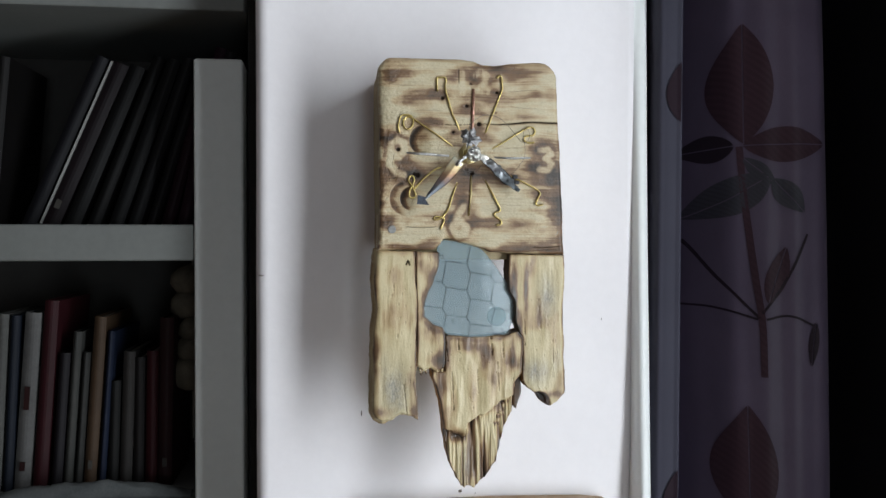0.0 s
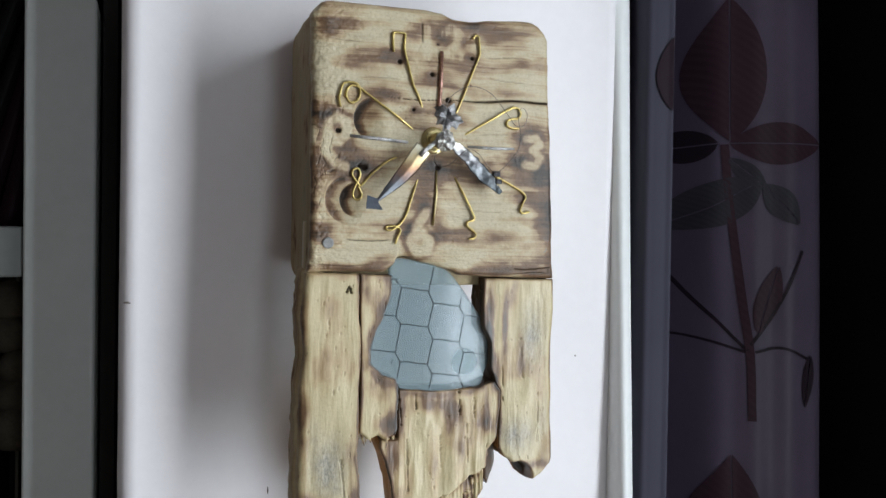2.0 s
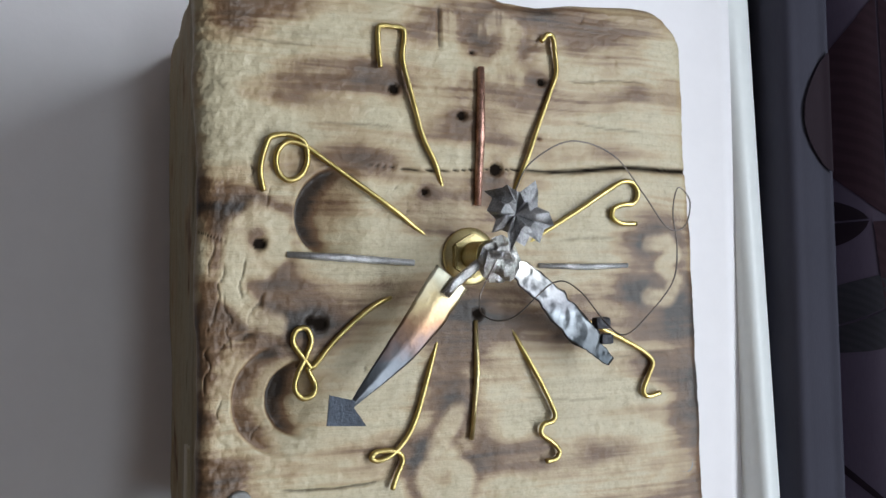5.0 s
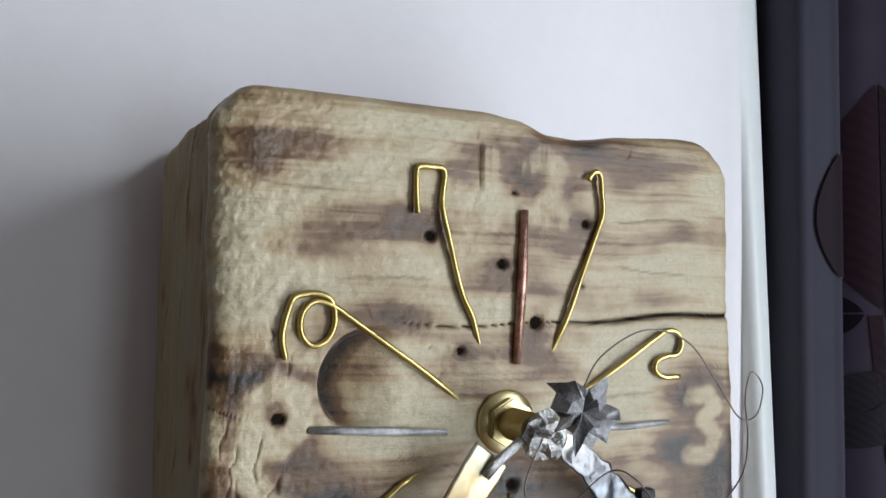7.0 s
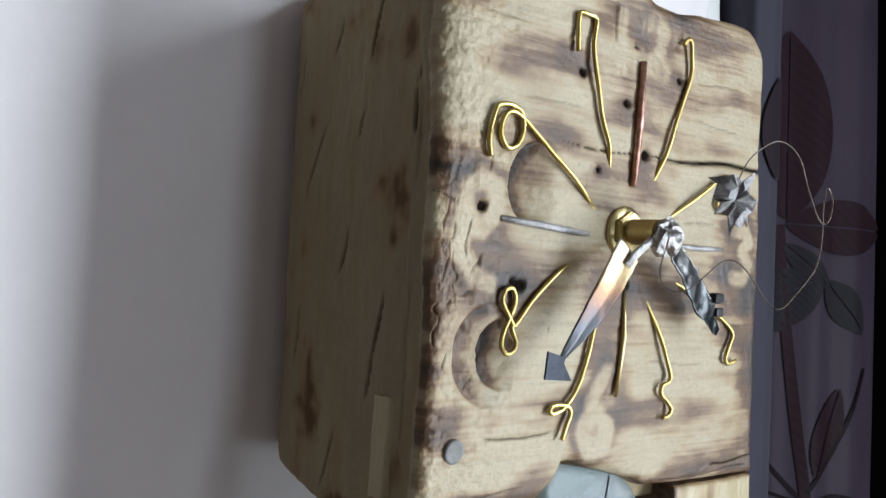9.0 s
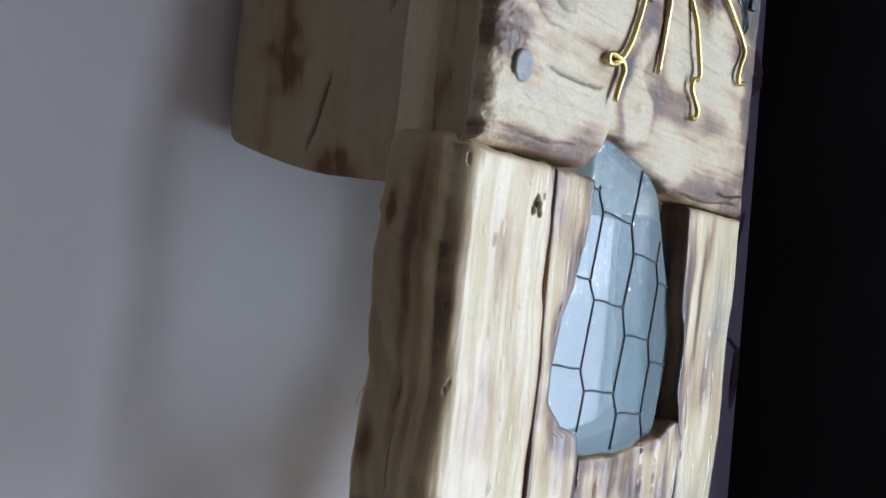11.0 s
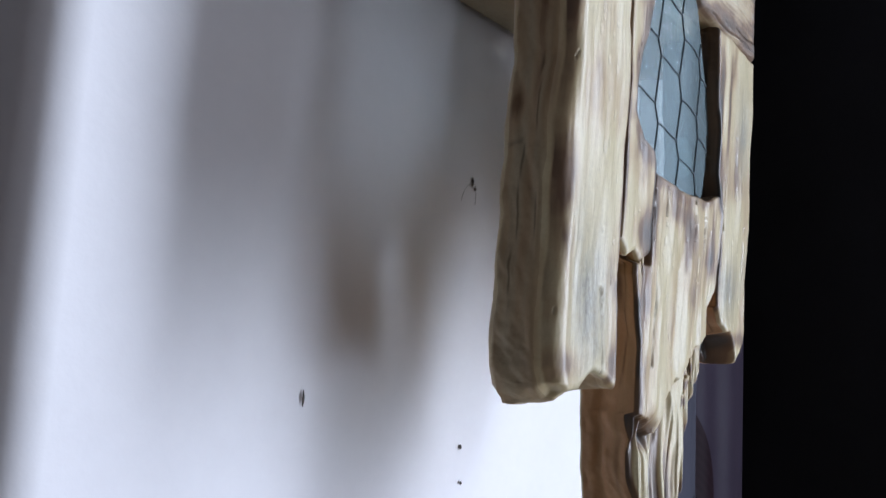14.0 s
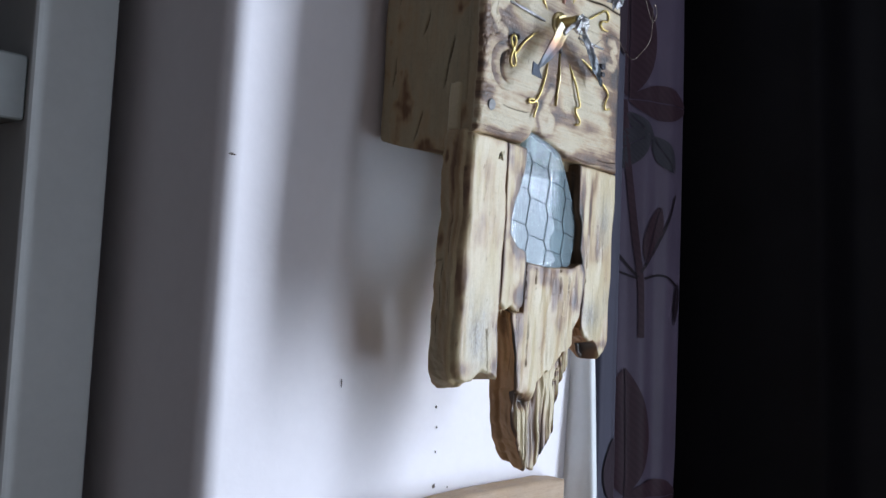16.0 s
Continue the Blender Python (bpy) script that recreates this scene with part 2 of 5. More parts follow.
def cloth(name, a, c, sheen=0.03, rough=0.5, gloss=0.25, hatch=0.0):
    m, nt, b = material(name, rough, 0.0, gloss)
    v = coords(nt, (1, 1, 1))
    weave = noise_tex(nt, coords(nt, (500, 500, 40)), 4.0, 3.0)
    big = noise_tex(nt, v, 9.0, 4.0)
    col = mix(nt, 0.35, ramp(nt, big, ((0.3, a), (0.7, c))), ramp(nt, weave, ((0.3, a), (0.7, c))))
    if hatch:
        wave = node(nt, "ShaderNodeTexWave", Scale=hatch, Distortion=1.5)
        wave.wave_type, wave.bands_direction = "BANDS", "DIAGONAL"
        nt.links.new(coords(nt, (1, 0.2, 0.8)), wave.inputs["Vector"])
        col = mix(nt, 0.16, col, ramp(nt, wave.outputs["Fac"], ((0.3, (0.35, 0.3, 0.33)), (0.7, (1.25, 1.2, 1.25)))), "MULTIPLY")
    nt.links.new(col, b.inputs["Base Color"])
    b.inputs["Sheen Weight"].default_value = sheen
    bump(nt, b, weave, 0.15, 0.0004)
    return m


CURTAIN = cloth("plum_satin", (0.132, 0.106, 0.166), (0.188, 0.152, 0.232), 0.05, 0.48, 0.4)
LEAF_WINE = cloth("wine_print", (0.064, 0.034, 0.048), (0.092, 0.050, 0.070), hatch=90.0)
LEAF_GREY = cloth("slate_print", (0.062, 0.062, 0.078), (0.088, 0.088, 0.110), hatch=140.0)
LEAF_DARK = cloth("dark_print", (0.026, 0.017, 0.026), (0.038, 0.025, 0.038))
# hem is the same cloth as the curtain, its dimmer light put into the colour
HEM = cloth("darkened_hem", (0.046, 0.0455, 0.063), (0.060, 0.059, 0.081), 0.0, 0.6, 0.08)
LEAF_HEM = cloth("hem_print", (0.018, 0.011, 0.016), (0.025, 0.015, 0.022), 0.0, 0.6, 0.08)
# the plum cloth again, near black to stand in for its shade
SHADED_SATIN = cloth("shaded_plum_satin", (0.005, 0.005, 0.006), (0.012, 0.0115, 0.014), 0.0, 0.5, 0.14)


# ---- mesh helpers ----
def part(name, bm, mat, parent=None, label=""):
    """One mesh object from a bmesh or a mesh, under a thing or a part."""
    if isinstance(bm, bpy.types.Mesh):
        me = bm
    else:
        me = bpy.data.meshes.new(name)
        bm.to_mesh(me)
        bm.free()
    me.materials.append(mat)
    ob = new(name, me)
    ob.parent = parent
    if label:
        tagged(ob, label)
    return ob


def mesh(name, verts, faces, smooth=True, wear=None):
    me = bpy.data.meshes.new(name)
    me.from_pydata([tuple(map(float, p)) for p in verts], [], [tuple(map(int, f)) for f in faces])
    me.update()
    if smooth:
        me.polygons.foreach_set("use_smooth", [True] * len(me.polygons))
    if wear is not None:
        at = me.color_attributes.new("wear", "FLOAT_COLOR", "POINT")
        col = np.zeros((len(verts), 4))
        col[:, :np.shape(wear)[1]] = np.clip(wear, 0, 1)
        at.data.foreach_set("color", col.ravel())
    return me


def hash2(i, j, seed):
    h = np.sin(i * 127.1 + j * 311.7 + seed * 74.7) * 43758.5453
    return h - np.floor(h)


def vnoise(x, y, seed=0):
    """Smooth value noise, 0 to 1."""
    x, y = np.asarray(x, float), np.asarray(y, float)
    i, j = np.floor(x), np.floor(y)
    f, g = x - i, y - j
    f, g = f * f * (3 - 2 * f), g * g * (3 - 2 * g)
    a, b = hash2(i, j, seed), hash2(i + 1, j, seed)
    c, d = hash2(i, j + 1, seed), hash2(i + 1, j + 1, seed)
    return (a * (1 - f) + b * f) * (1 - g) + (c * (1 - f) + d * f) * g


def fbm(x, y, seed=0, octaves=4):
    s, amp, tot = 0.0, 0.5, 0.0
    for k in range(octaves):
        s = s + amp * vnoise(np.asarray(x) * 2 ** k, np.asarray(y) * 2 ** k, seed + 17 * k)
        tot += amp
        amp *= 0.5
    return s / tot


def step(a, b, x):
    t = np.clip((x - a) / (b - a), 0, 1)
    return t * t * (3 - 2 * t)


def stroke(u, v, pts):
    """Distance in the plane from a polyline."""
    d = np.full(np.shape(u), 1e9)
    for (ax, ay), (bx, by) in zip(pts, pts[1:]):
        dx, dy = bx - ax, by - ay
        t = np.clip(((u - ax) * dx + (v - ay) * dy) / (dx * dx + dy * dy + 1e-12), 0, 1)
        d = np.minimum(d, np.hypot(u - ax - t * dx, v - ay - t * dy))
    return d


def bend(*pts):
    """A boundary line through a few (position, value) pairs, eased between them."""
    p = np.array([a for a, _ in pts], float)
    q = np.array([b for _, b in pts], float)
    order = np.argsort(p)
    p, q = p[order], q[order]

    def line(x):
        x = np.asarray(x, float)
        k = np.clip(np.searchsorted(p, x) - 1, 0, len(p) - 2)
        t = np.clip((x - p[k]) / (p[k + 1] - p[k]), 0, 1)
        t = 0.5 * t + 0.5 * t * t * (3 - 2 * t)
        return q[k] + (q[k + 1] - q[k]) * t
    return line


def slab(name, left, right, low, high, nu, nv, thick, relief, wear, round_r=0.004, rough_side=0.001, seed=3, w0=0.0, back_roll=0.8, rings_n=6, side_relief=None, ragged=0.0, lip=None, heel=0.0):
    """A thick worn board standing in the x-z plane, its front towards -y. left, right: x over z; low, high: z over 0..1 across.
    relief(u, v) lowers the front; wear(u, v, depth01) gives the wear values; round_r may differ for left, right, low, high.
    lip: how many rings of the flank keep the front's material before the second one takes over; heel: how far the foot slopes up towards the back."""
    close = lambda n: (lambda t: t - 0.5 * np.sin(2 * math.pi * t) / (2 * math.pi))(np.linspace(0, 1, n))
    S, R = np.meshgrid(close(nu), close(nv))
    V = low(S) + (high(S) - low(S)) * R
    L, Rt = left(V), right(V)
    if ragged:
        L = L + ragged * (fbm(V * 70, 0 * V + seed, seed + 3, 4) - 0.5)
        Rt = Rt + ragged * (fbm(V * 70 + 31, 0 * V + seed, seed + 4, 4) - 0.5)
    U = L + (Rt - L) * S
    radii = round_r if isinstance(round_r, tuple) else (round_r,) * 4
    roll = 0 * U
    for d, r in zip((U - L, Rt - U, V - low(S), high(S) - V), radii):
        e = np.clip(d / r, 0, 1)
        roll = np.maximum(roll, r * (1 - np.sqrt(np.clip(1 - (1 - e) ** 2, 0, 1))))
    front = w0 + roll * 0.8 + relief(U, V)
    back = w0 + thick - roll * back_roll + 0.0015 * (fbm(U * 90, V * 90, seed + 5) - 0.5)
    n = nu * nv
    foot = float(np.min(V))
    lift = lambda v, f: heel * f ** 1.4 * np.exp(-(v - foot) / 0.012)
    verts = [np.stack([U.ravel(), front.ravel(), V.ravel()], 1), np.stack([U.ravel(), back.ravel(), (V + lift(V, 1.0)).ravel()], 1)]
    stack = lambda u, v, f: np.stack([np.ravel(a) + 0.0 * np.ravel(u) for a in wear(u, v, f)], 1)
    wr = [stack(U, V, np.zeros_like(U)), stack(U, V, np.ones_like(U))]
    idx = np.arange(n).reshape(nv, nu)
    q = np.stack([idx[:-1, :-1], idx[:-1, 1:], idx[1:, 1:], idx[1:, :-1]], -1).reshape(-1, 4)
    faces = [q, q[:, ::-1] + n]
    loop = np.concatenate([idx[0, :-1], idx[:-1, -1], idx[-1, :0:-1], idx[:0:-1, 0]])
    m = len(loop)
    bu, bv, bf, bb = U.ravel()[loop], V.ravel()[loop], front.ravel()[loop], back.ravel()[loop]
    tu, tv = np.roll(bu, -2) - np.roll(bu, 2), np.roll(bv, -2) - np.roll(bv, 2)
    ln = np.hypot(tu, tv) + 1e-9
    rings = [loop]
    base = 2 * n
    for k in range(1, rings_n):
        f = k / rings_n
        w = bf + (bb - bf) * f
        out = rough_side * (fbm(np.arange(m) * 0.08 + 3 * f, np.full(m, f * 3.1), seed) - 0.45) * 2
        if side_relief:
            out = out + side_relief(bu, bv, f)
        verts.append(np.stack([bu + tv / ln * out, w, bv - tu / ln * out + lift(bv, f)], 1))
        wr.append(stack(bu, bv, np.full(m, f)))
        rings.append(np.arange(base, base + m))
        base += m
    rings.append(loop + n)
    for a, b in zip(rings, rings[1:]):
        faces.append(np.stack([a, b, np.roll(b, -1), np.roll(a, -1)], 1))
    me = mesh(name, np.concatenate(verts), np.concatenate(faces), True, np.concatenate(wr))
    if lip is not None:
        me.polygons.foreach_set("material_index", np.repeat((0, 1), (2 * len(q) + m * lip, m * (rings_n - lip))).astype(np.int32))
    return me


def spline(pts, per=8, closed=False):
    """Points along a smooth curve through pts."""
    P = [Vector(p) for p in pts]
    n = len(P)
    out = []
    for i in range(n if closed else n - 1):
        a, b = P[i], P[(i + 1) % n]
        pa = P[i - 1] if (i > 0 or closed) else a + (a - b)
        pb = P[(i + 2) % n] if (i + 2 < n or closed) else b + (b - a)
        for k in range(per):
            t = k / per
            out.append(0.5 * ((2 * a) + (b - pa) * t + (2 * pa - 5 * a + 4 * b - pb) * t * t + (3 * a - pa - 3 * b + pb) * t ** 3))
    if not closed:
        out.append(P[-1])
    return out


def tube(name, pts, radius, sides=8, flat=1.0, taper=None):
    """A round (or flattened) bar along points, with closed ends."""
    bm = bmesh.new()
    rings = []
    up = Vector((0, -1, 0))
    for i, p in enumerate(pts):
        d = (pts[min(i + 1, len(pts) - 1)] - pts[max(i - 1, 0)]).normalized()
        side = d.cross(up)
        if side.length < 1e-4:
            side = d.cross(Vector((1, 0, 0)))
        side.normalize()
        nor = side.cross(d).normalized()
        rr = radius * (taper(i / (len(pts) - 1)) if taper else 1)
        rings.append([bm.verts.new(p + side * (math.cos(2 * math.pi * k / sides) * rr) + nor * (math.sin(2 * math.pi * k / sides) * rr * flat)) for k in range(sides)])
    for a, b in zip(rings, rings[1:]):
        for k in range(sides):
            bm.faces.new((a[k], a[(k + 1) % sides], b[(k + 1) % sides], b[k])).smooth = True
    bm.faces.new(rings[0][::-1])
    bm.faces.new(rings[-1])
    bmesh.ops.recalc_face_normals(bm, faces=bm.faces)
    return bm


def box(x0, x1, y0, y1, z0, z1, bevel=0.0, segs=2):
    bm = bmesh.new()
    bmesh.ops.create_cube(bm, size=1)
    bmesh.ops.scale(bm, vec=(x1 - x0, y1 - y0, z1 - z0), verts=bm.verts)
    bmesh.ops.translate(bm, vec=((x0 + x1) / 2, (y0 + y1) / 2, (z0 + z1) / 2), verts=bm.verts)
    if bevel:
        bmesh.ops.bevel(bm, geom=bm.edges[:], offset=bevel, segments=segs, affect="EDGES", profile=0.6)
    return bm


def lathe(profile, sides=24):
    """A turned shape about the y axis from (y, radius) pairs."""
    bm = bmesh.new()
    rings = [[bm.verts.new((r * math.cos(2 * math.pi * k / sides), y, r * math.sin(2 * math.pi * k / sides))) for k in range(sides)] for y, r in profile]
    for a, b in zip(rings, rings[1:]):
        for k in range(sides):
            bm.faces.new((a[k], a[(k + 1) % sides], b[(k + 1) % sides], b[k])).smooth = True
    bm.faces.new(rings[0])
    bm.faces.new(rings[-1])
    bmesh.ops.recalc_face_normals(bm, faces=bm.faces)
    return bm


def thing(name, at, label, category, group=""):
    ob = new(name)
    ob.location = at
    ob.empty_display_size = 0.05
    return tagged(ob, label, category, group)


# ---- structure ----
def lean(z, k):
    """The wall's end, the batten and the curtain stand a little back towards their tops."""
    return k * min(max(z - 1.30, -0.1), 0.5)


WALL_Y, PIER_X, PIER_END, TOP_Z = 0.914, -0.075, 0.3270, 2.6
EAST_X, SOUTH_Y, WEST_X, BACK_Y = 0.95, -2.5, -2.6, 1.42


def structure(name, bm, mat, label):
    return tagged(part(name, bm, mat), label, kind="structure")


def joined(*boxes):
    out = bmesh.new()
    for b in boxes:
        me = bpy.data.meshes.new("tmp")
        b.to_mesh(me)
        b.free()
        out.from_mesh(me)
        bpy.data.meshes.remove(me)
    return out


def pier_mesh():
    """The plastered wall with its soft, hand-made outer corner."""
    r = 0.014
    plan = [(PIER_END, WALL_Y)] + [(x, WALL_Y) for x in np.linspace(0.32, PIER_X + r, 30)]
    plan += [(PIER_X + r - r * math.sin(a), WALL_Y + r - r * math.cos(a)) for a in np.linspace(0.15, math.pi / 2, 8)]
    plan += [(PIER_X, y) for y in np.linspace(WALL_Y + 0.05, BACK_Y + 0.1, 8)] + [(PIER_END, BACK_Y + 0.1)]
    zs = [0.0] + list(np.linspace(0.9, 2.1, 160)) + [TOP_Z]
    verts, faces = [], []
    n = len(plan)
    for z in zs:
        for k, (x, y) in enumerate(plan):
            wob = 0.0 if k in (0, n - 1) else 0.0011 * (float(fbm(x * 9 + 3, z * 9, 5)) - 0.5) + 0.0004 * (float(fbm(x * 60, z * 60, 8)) - 0.5)
            end = float(step(0.2, 0.32, x))
            verts.append((x + (wob if x < PIER_X + r * 1.2 else 0) + end * lean(z, 0.02), y + wob + end * max(lean(z, 0.0375), 0.0), z))
    for i in range(len(zs) - 1):
        for k in range(n):
            a, b = i * n + k, i * n + (k + 1) % n
            faces.append((a, b, b + n, a + n))
    return mesh("wall_north", verts, faces)


structure("wall_north", pier_mesh(), PLASTER, "white plastered wall pier with a soft rounded corner")
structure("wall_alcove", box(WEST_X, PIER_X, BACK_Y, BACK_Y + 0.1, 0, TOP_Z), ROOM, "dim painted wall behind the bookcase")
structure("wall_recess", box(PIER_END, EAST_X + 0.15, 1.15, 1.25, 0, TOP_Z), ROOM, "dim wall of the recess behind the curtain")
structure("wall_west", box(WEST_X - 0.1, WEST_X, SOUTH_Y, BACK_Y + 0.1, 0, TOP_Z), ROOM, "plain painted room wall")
structure("floor", box(WEST_X - 0.1, EAST_X + 0.15, SOUTH_Y - 0.1, BACK_Y + 0.1, -0.1, 0), FLOORING, "brown wooden floor")
structure("ceiling", box(WEST_X - 0.1, EAST_X + 0.15, SOUTH_Y - 0.1, BACK_Y + 0.1, TOP_Z, TOP_Z + 0.1), ROOM, "plain painted ceiling")
W1 = (-0.55, 0.07, 0.28, 2.36)
structure("wall_east", joined(box(EAST_X, EAST_X + 0.15, SOUTH_Y, W1[0], 0, TOP_Z), box(EAST_X, EAST_X + 0.15, W1[1], 1.15, 0, TOP_Z),
                              box(EAST_X, EAST_X + 0.15, W1[0], W1[1], 0, W1[2]), box(EAST_X, EAST_X + 0.15, W1[0], W1[1], W1[3], TOP_Z)), ROOM, "painted wall with the side window opening")
W2 = (0.16, 1.03, 0.62, 1.68)
structure("wall_south", joined(box(WEST_X, W2[0], SOUTH_Y - 0.1, SOUTH_Y, 0, TOP_Z), box(W2[1] - 0.09, EAST_X + 0.15, SOUTH_Y - 0.1, SOUTH_Y, 0, TOP_Z),
                               box(W2[0], W2[1] - 0.09, SOUTH_Y - 0.1, SOUTH_Y, 0, W2[2]), box(W2[0], W2[1] - 0.09, SOUTH_Y - 0.1, SOUTH_Y, W2[3], TOP_Z)), ROOM, "painted wall with the rear window opening")


def window(name, y0, y1, z0, z1, label):
    """Frame and pane in the y-z plane at x = 0."""
    root = tagged(new(name), label, kind="structure")
    f = 0.05
    part("window_frame", joined(box(0, 0.05, y0, y1, z0, z0 + f, 0.004), box(0, 0.05, y0, y1, z1 - f, z1, 0.004), box(0, 0.05, y0, y0 + f, z0 + f, z1 - f, 0.004),
                                box(0, 0.05, y1 - f, y1, z0 + f, z1 - f, 0.004)), WHITE, root)
    g, nt, b = material("clear_glass", 0.02)
    b.inputs["Transmission Weight"].default_value = 1.0
    pane = part("pane", box(0.02, 0.026, y0 + f, y1 - f, z0 + f, z1 - f), g, root)
    pane.visible_shadow = False
    return root


window("window_1", W1[0], W1[1], W1[2], W1[3], "white framed side window").location = (EAST_X + 0.06, 0, 0)
_w2 = window("window_2", -W2[1] + 0.09, -W2[0], W2[2], W2[3], "white framed rear window")
_w2.matrix_world = pose(0, SOUTH_Y - 0.05, 0, 0, 0, -90)
_w2.location = (0, SOUTH_Y - 0.04, 0)


def trim_mesh():
    """Painted rounded batten closing the wall's right end; it leans out towards the floor, its edge a little uneven."""
    zs = np.linspace(0.0, TOP_Z, 200)
    verts = []
    for z in zs:
        wob = 0.0010 * math.sin(z * 7) + 0.0012 * (float(vnoise(z * 6, 0.5, 4)) - 0.5)
        x0, y0 = 0.3272 + lean(z, 0.018), 0.9155 + max(lean(z, 0.0375), 0.0)
        x1, y1 = 0.3405 + lean(z, 0.025) + wob, 0.8935 + lean(z, 0.09)
        ring = [(x0, y0 + 0.03), (x0, y0)]
        for k in range(1, 10):
            t = k / 10
            ring.append((x0 + (x1 - x0) * t, y0 + (y1 - y0) * (1 - (1 - t) ** 9.0) - 0.0012 * math.sin(math.pi * t)))
        ring += [(x1, y1 + 0.0004), (x1 + 0.0012, y1 + 0.002), (x1 + 0.0014, y1 + 0.006), (x1 + 0.0014, y0 + 0.03)]
        verts += [(x, y, z) for x, y in ring]
    n = len(ring)
    faces = [(i * n + k, i * n + (k + 1) % n, (i + 1) * n + (k + 1) % n, (i + 1) * n + k) for i in range(len(zs) - 1) for k in range(n)]
    return mesh("trim", verts, faces)


structure("trim", trim_mesh(), WHITE, "rounded white painted batten beside the curtain")


def wall_mark(x, z, w, h, seed, name="wall_chip"):
    """A shallow chip or smudge on the plaster."""
    rnd = random.Random(seed)
    bm = bmesh.new()
    n = 11
    ring = [bm.verts.new((w * math.cos(2 * math.pi * k / n) * rnd.uniform(0.55, 1.1), -0.0009 * rnd.uniform(0.2, 0.6), h * math.sin(2 * math.pi * k / n) * rnd.uniform(0.55, 1.1))) for k in range(n)]
    mid = bm.verts.new((0, -0.0013, 0))
    for k in range(n):
        bm.faces.new((mid, ring[(k + 1) % n], ring[k]))
    ob = part(name, bm, SPECK)
    ob.location = (x, WALL_Y - 0.0003, z)
    return tagged(ob, "tiny dark chip in the white wall plaster", "wall chip", "chips in the wall")


for k, (x, z, w, h) in enumerate(((0.034, 1.315, 0.0006, 0.0036), (0.136, 1.291, 0.0011, 0.0016), (0.138, 1.275, 0.0009, 0.0013), (0.138, 1.256, 0.0007, 0.0014), (0.139, 1.229, 0.0022, 0.0022), (0.155, 1.226, 0.0009, 0.0008),
                                  (-0.069, 1.460, 0.003, 0.0009), (0.294, 1.411, 0.0008, 0.0012), (0.131, 1.411, 0.0011, 0.0028), (0.1335, 1.408, 0.0014, 0.001))):
    chip = wall_mark(x, z, w, h, k)
    if abs(z - 1.411) < 0.0005 and x < 0.2:
        for side in (-1.0, 0.4):
            part("thread", tube("thread", spline([(0, -0.001, -0.001), (side * 0.004, -0.0012, -0.002), (side * 0.007, -0.0008, -0.006), (side * 0.008, -0.0004, -0.010)], 5), 0.00008, 5), PAPER, chip, "thin pale thread")


# ---- curtain ----
def curtain_plan():
    pts = [(0.3475, 0.945), (0.3465, 0.912), (0.349, 0.8965), (0.356, 0.8930), (0.3665, 0.8915), (0.3738, 0.8920), (0.3748, 0.915), (0.3775, 0.985), (0.387, 1.100), (0.402, 1.120), (0.420, 1.090), (0.436, 1.020),
           (0.449, 0.982), (0.464, 0.948), (0.480, 0.934), (0.494, 0.923), (0.509, 0.919), (0.524, 0.912), (0.541, 0.913), (0.556, 0.916), (0.570, 0.932), (0.581, 0.965), (0.590, 1.002), (0.600, 1.020), (0.611, 0.985), (0.622, 0.915), (0.632, 0.855),
           (0.640, 0.81), (0.646, 0.78), (0.632, 0.74), (0.634, 0.70), (0.655, 0.67), (0.638, 0.63), (0.636, 0.59), (0.664, 0.55), (0.642, 0.51), (0.646, 0.47), (0.678, 0.42)]
    return [(p.x, p.y) for p in spline([(x, y, 0) for x, y in pts], 9)]


PLAN = curtain_plan()


def curtain_y(x, z):
    """Front of the cloth over x, on the part that hangs along the wall."""
    for (ax, ay), (bx, by) in zip(PLAN[20:], PLAN[21:]):
        if ax <= x <= bx:
            return ay + (by - ay) * (x - ax) / (bx - ax + 1e-9) + curtain_sway(x, z)
    return 0.9


def curtain_sway(x, z):
    return 0.004 * math.sin(z * 4.1 + x * 30) * max(0.0, min(1.0, (x - 0.38) * 30)) + lean(z, 0.045)


def curtain_side(x, z):
    return lean(z, 0.025) * max(0.0, min(1.0, (0.47 - x) * 12))


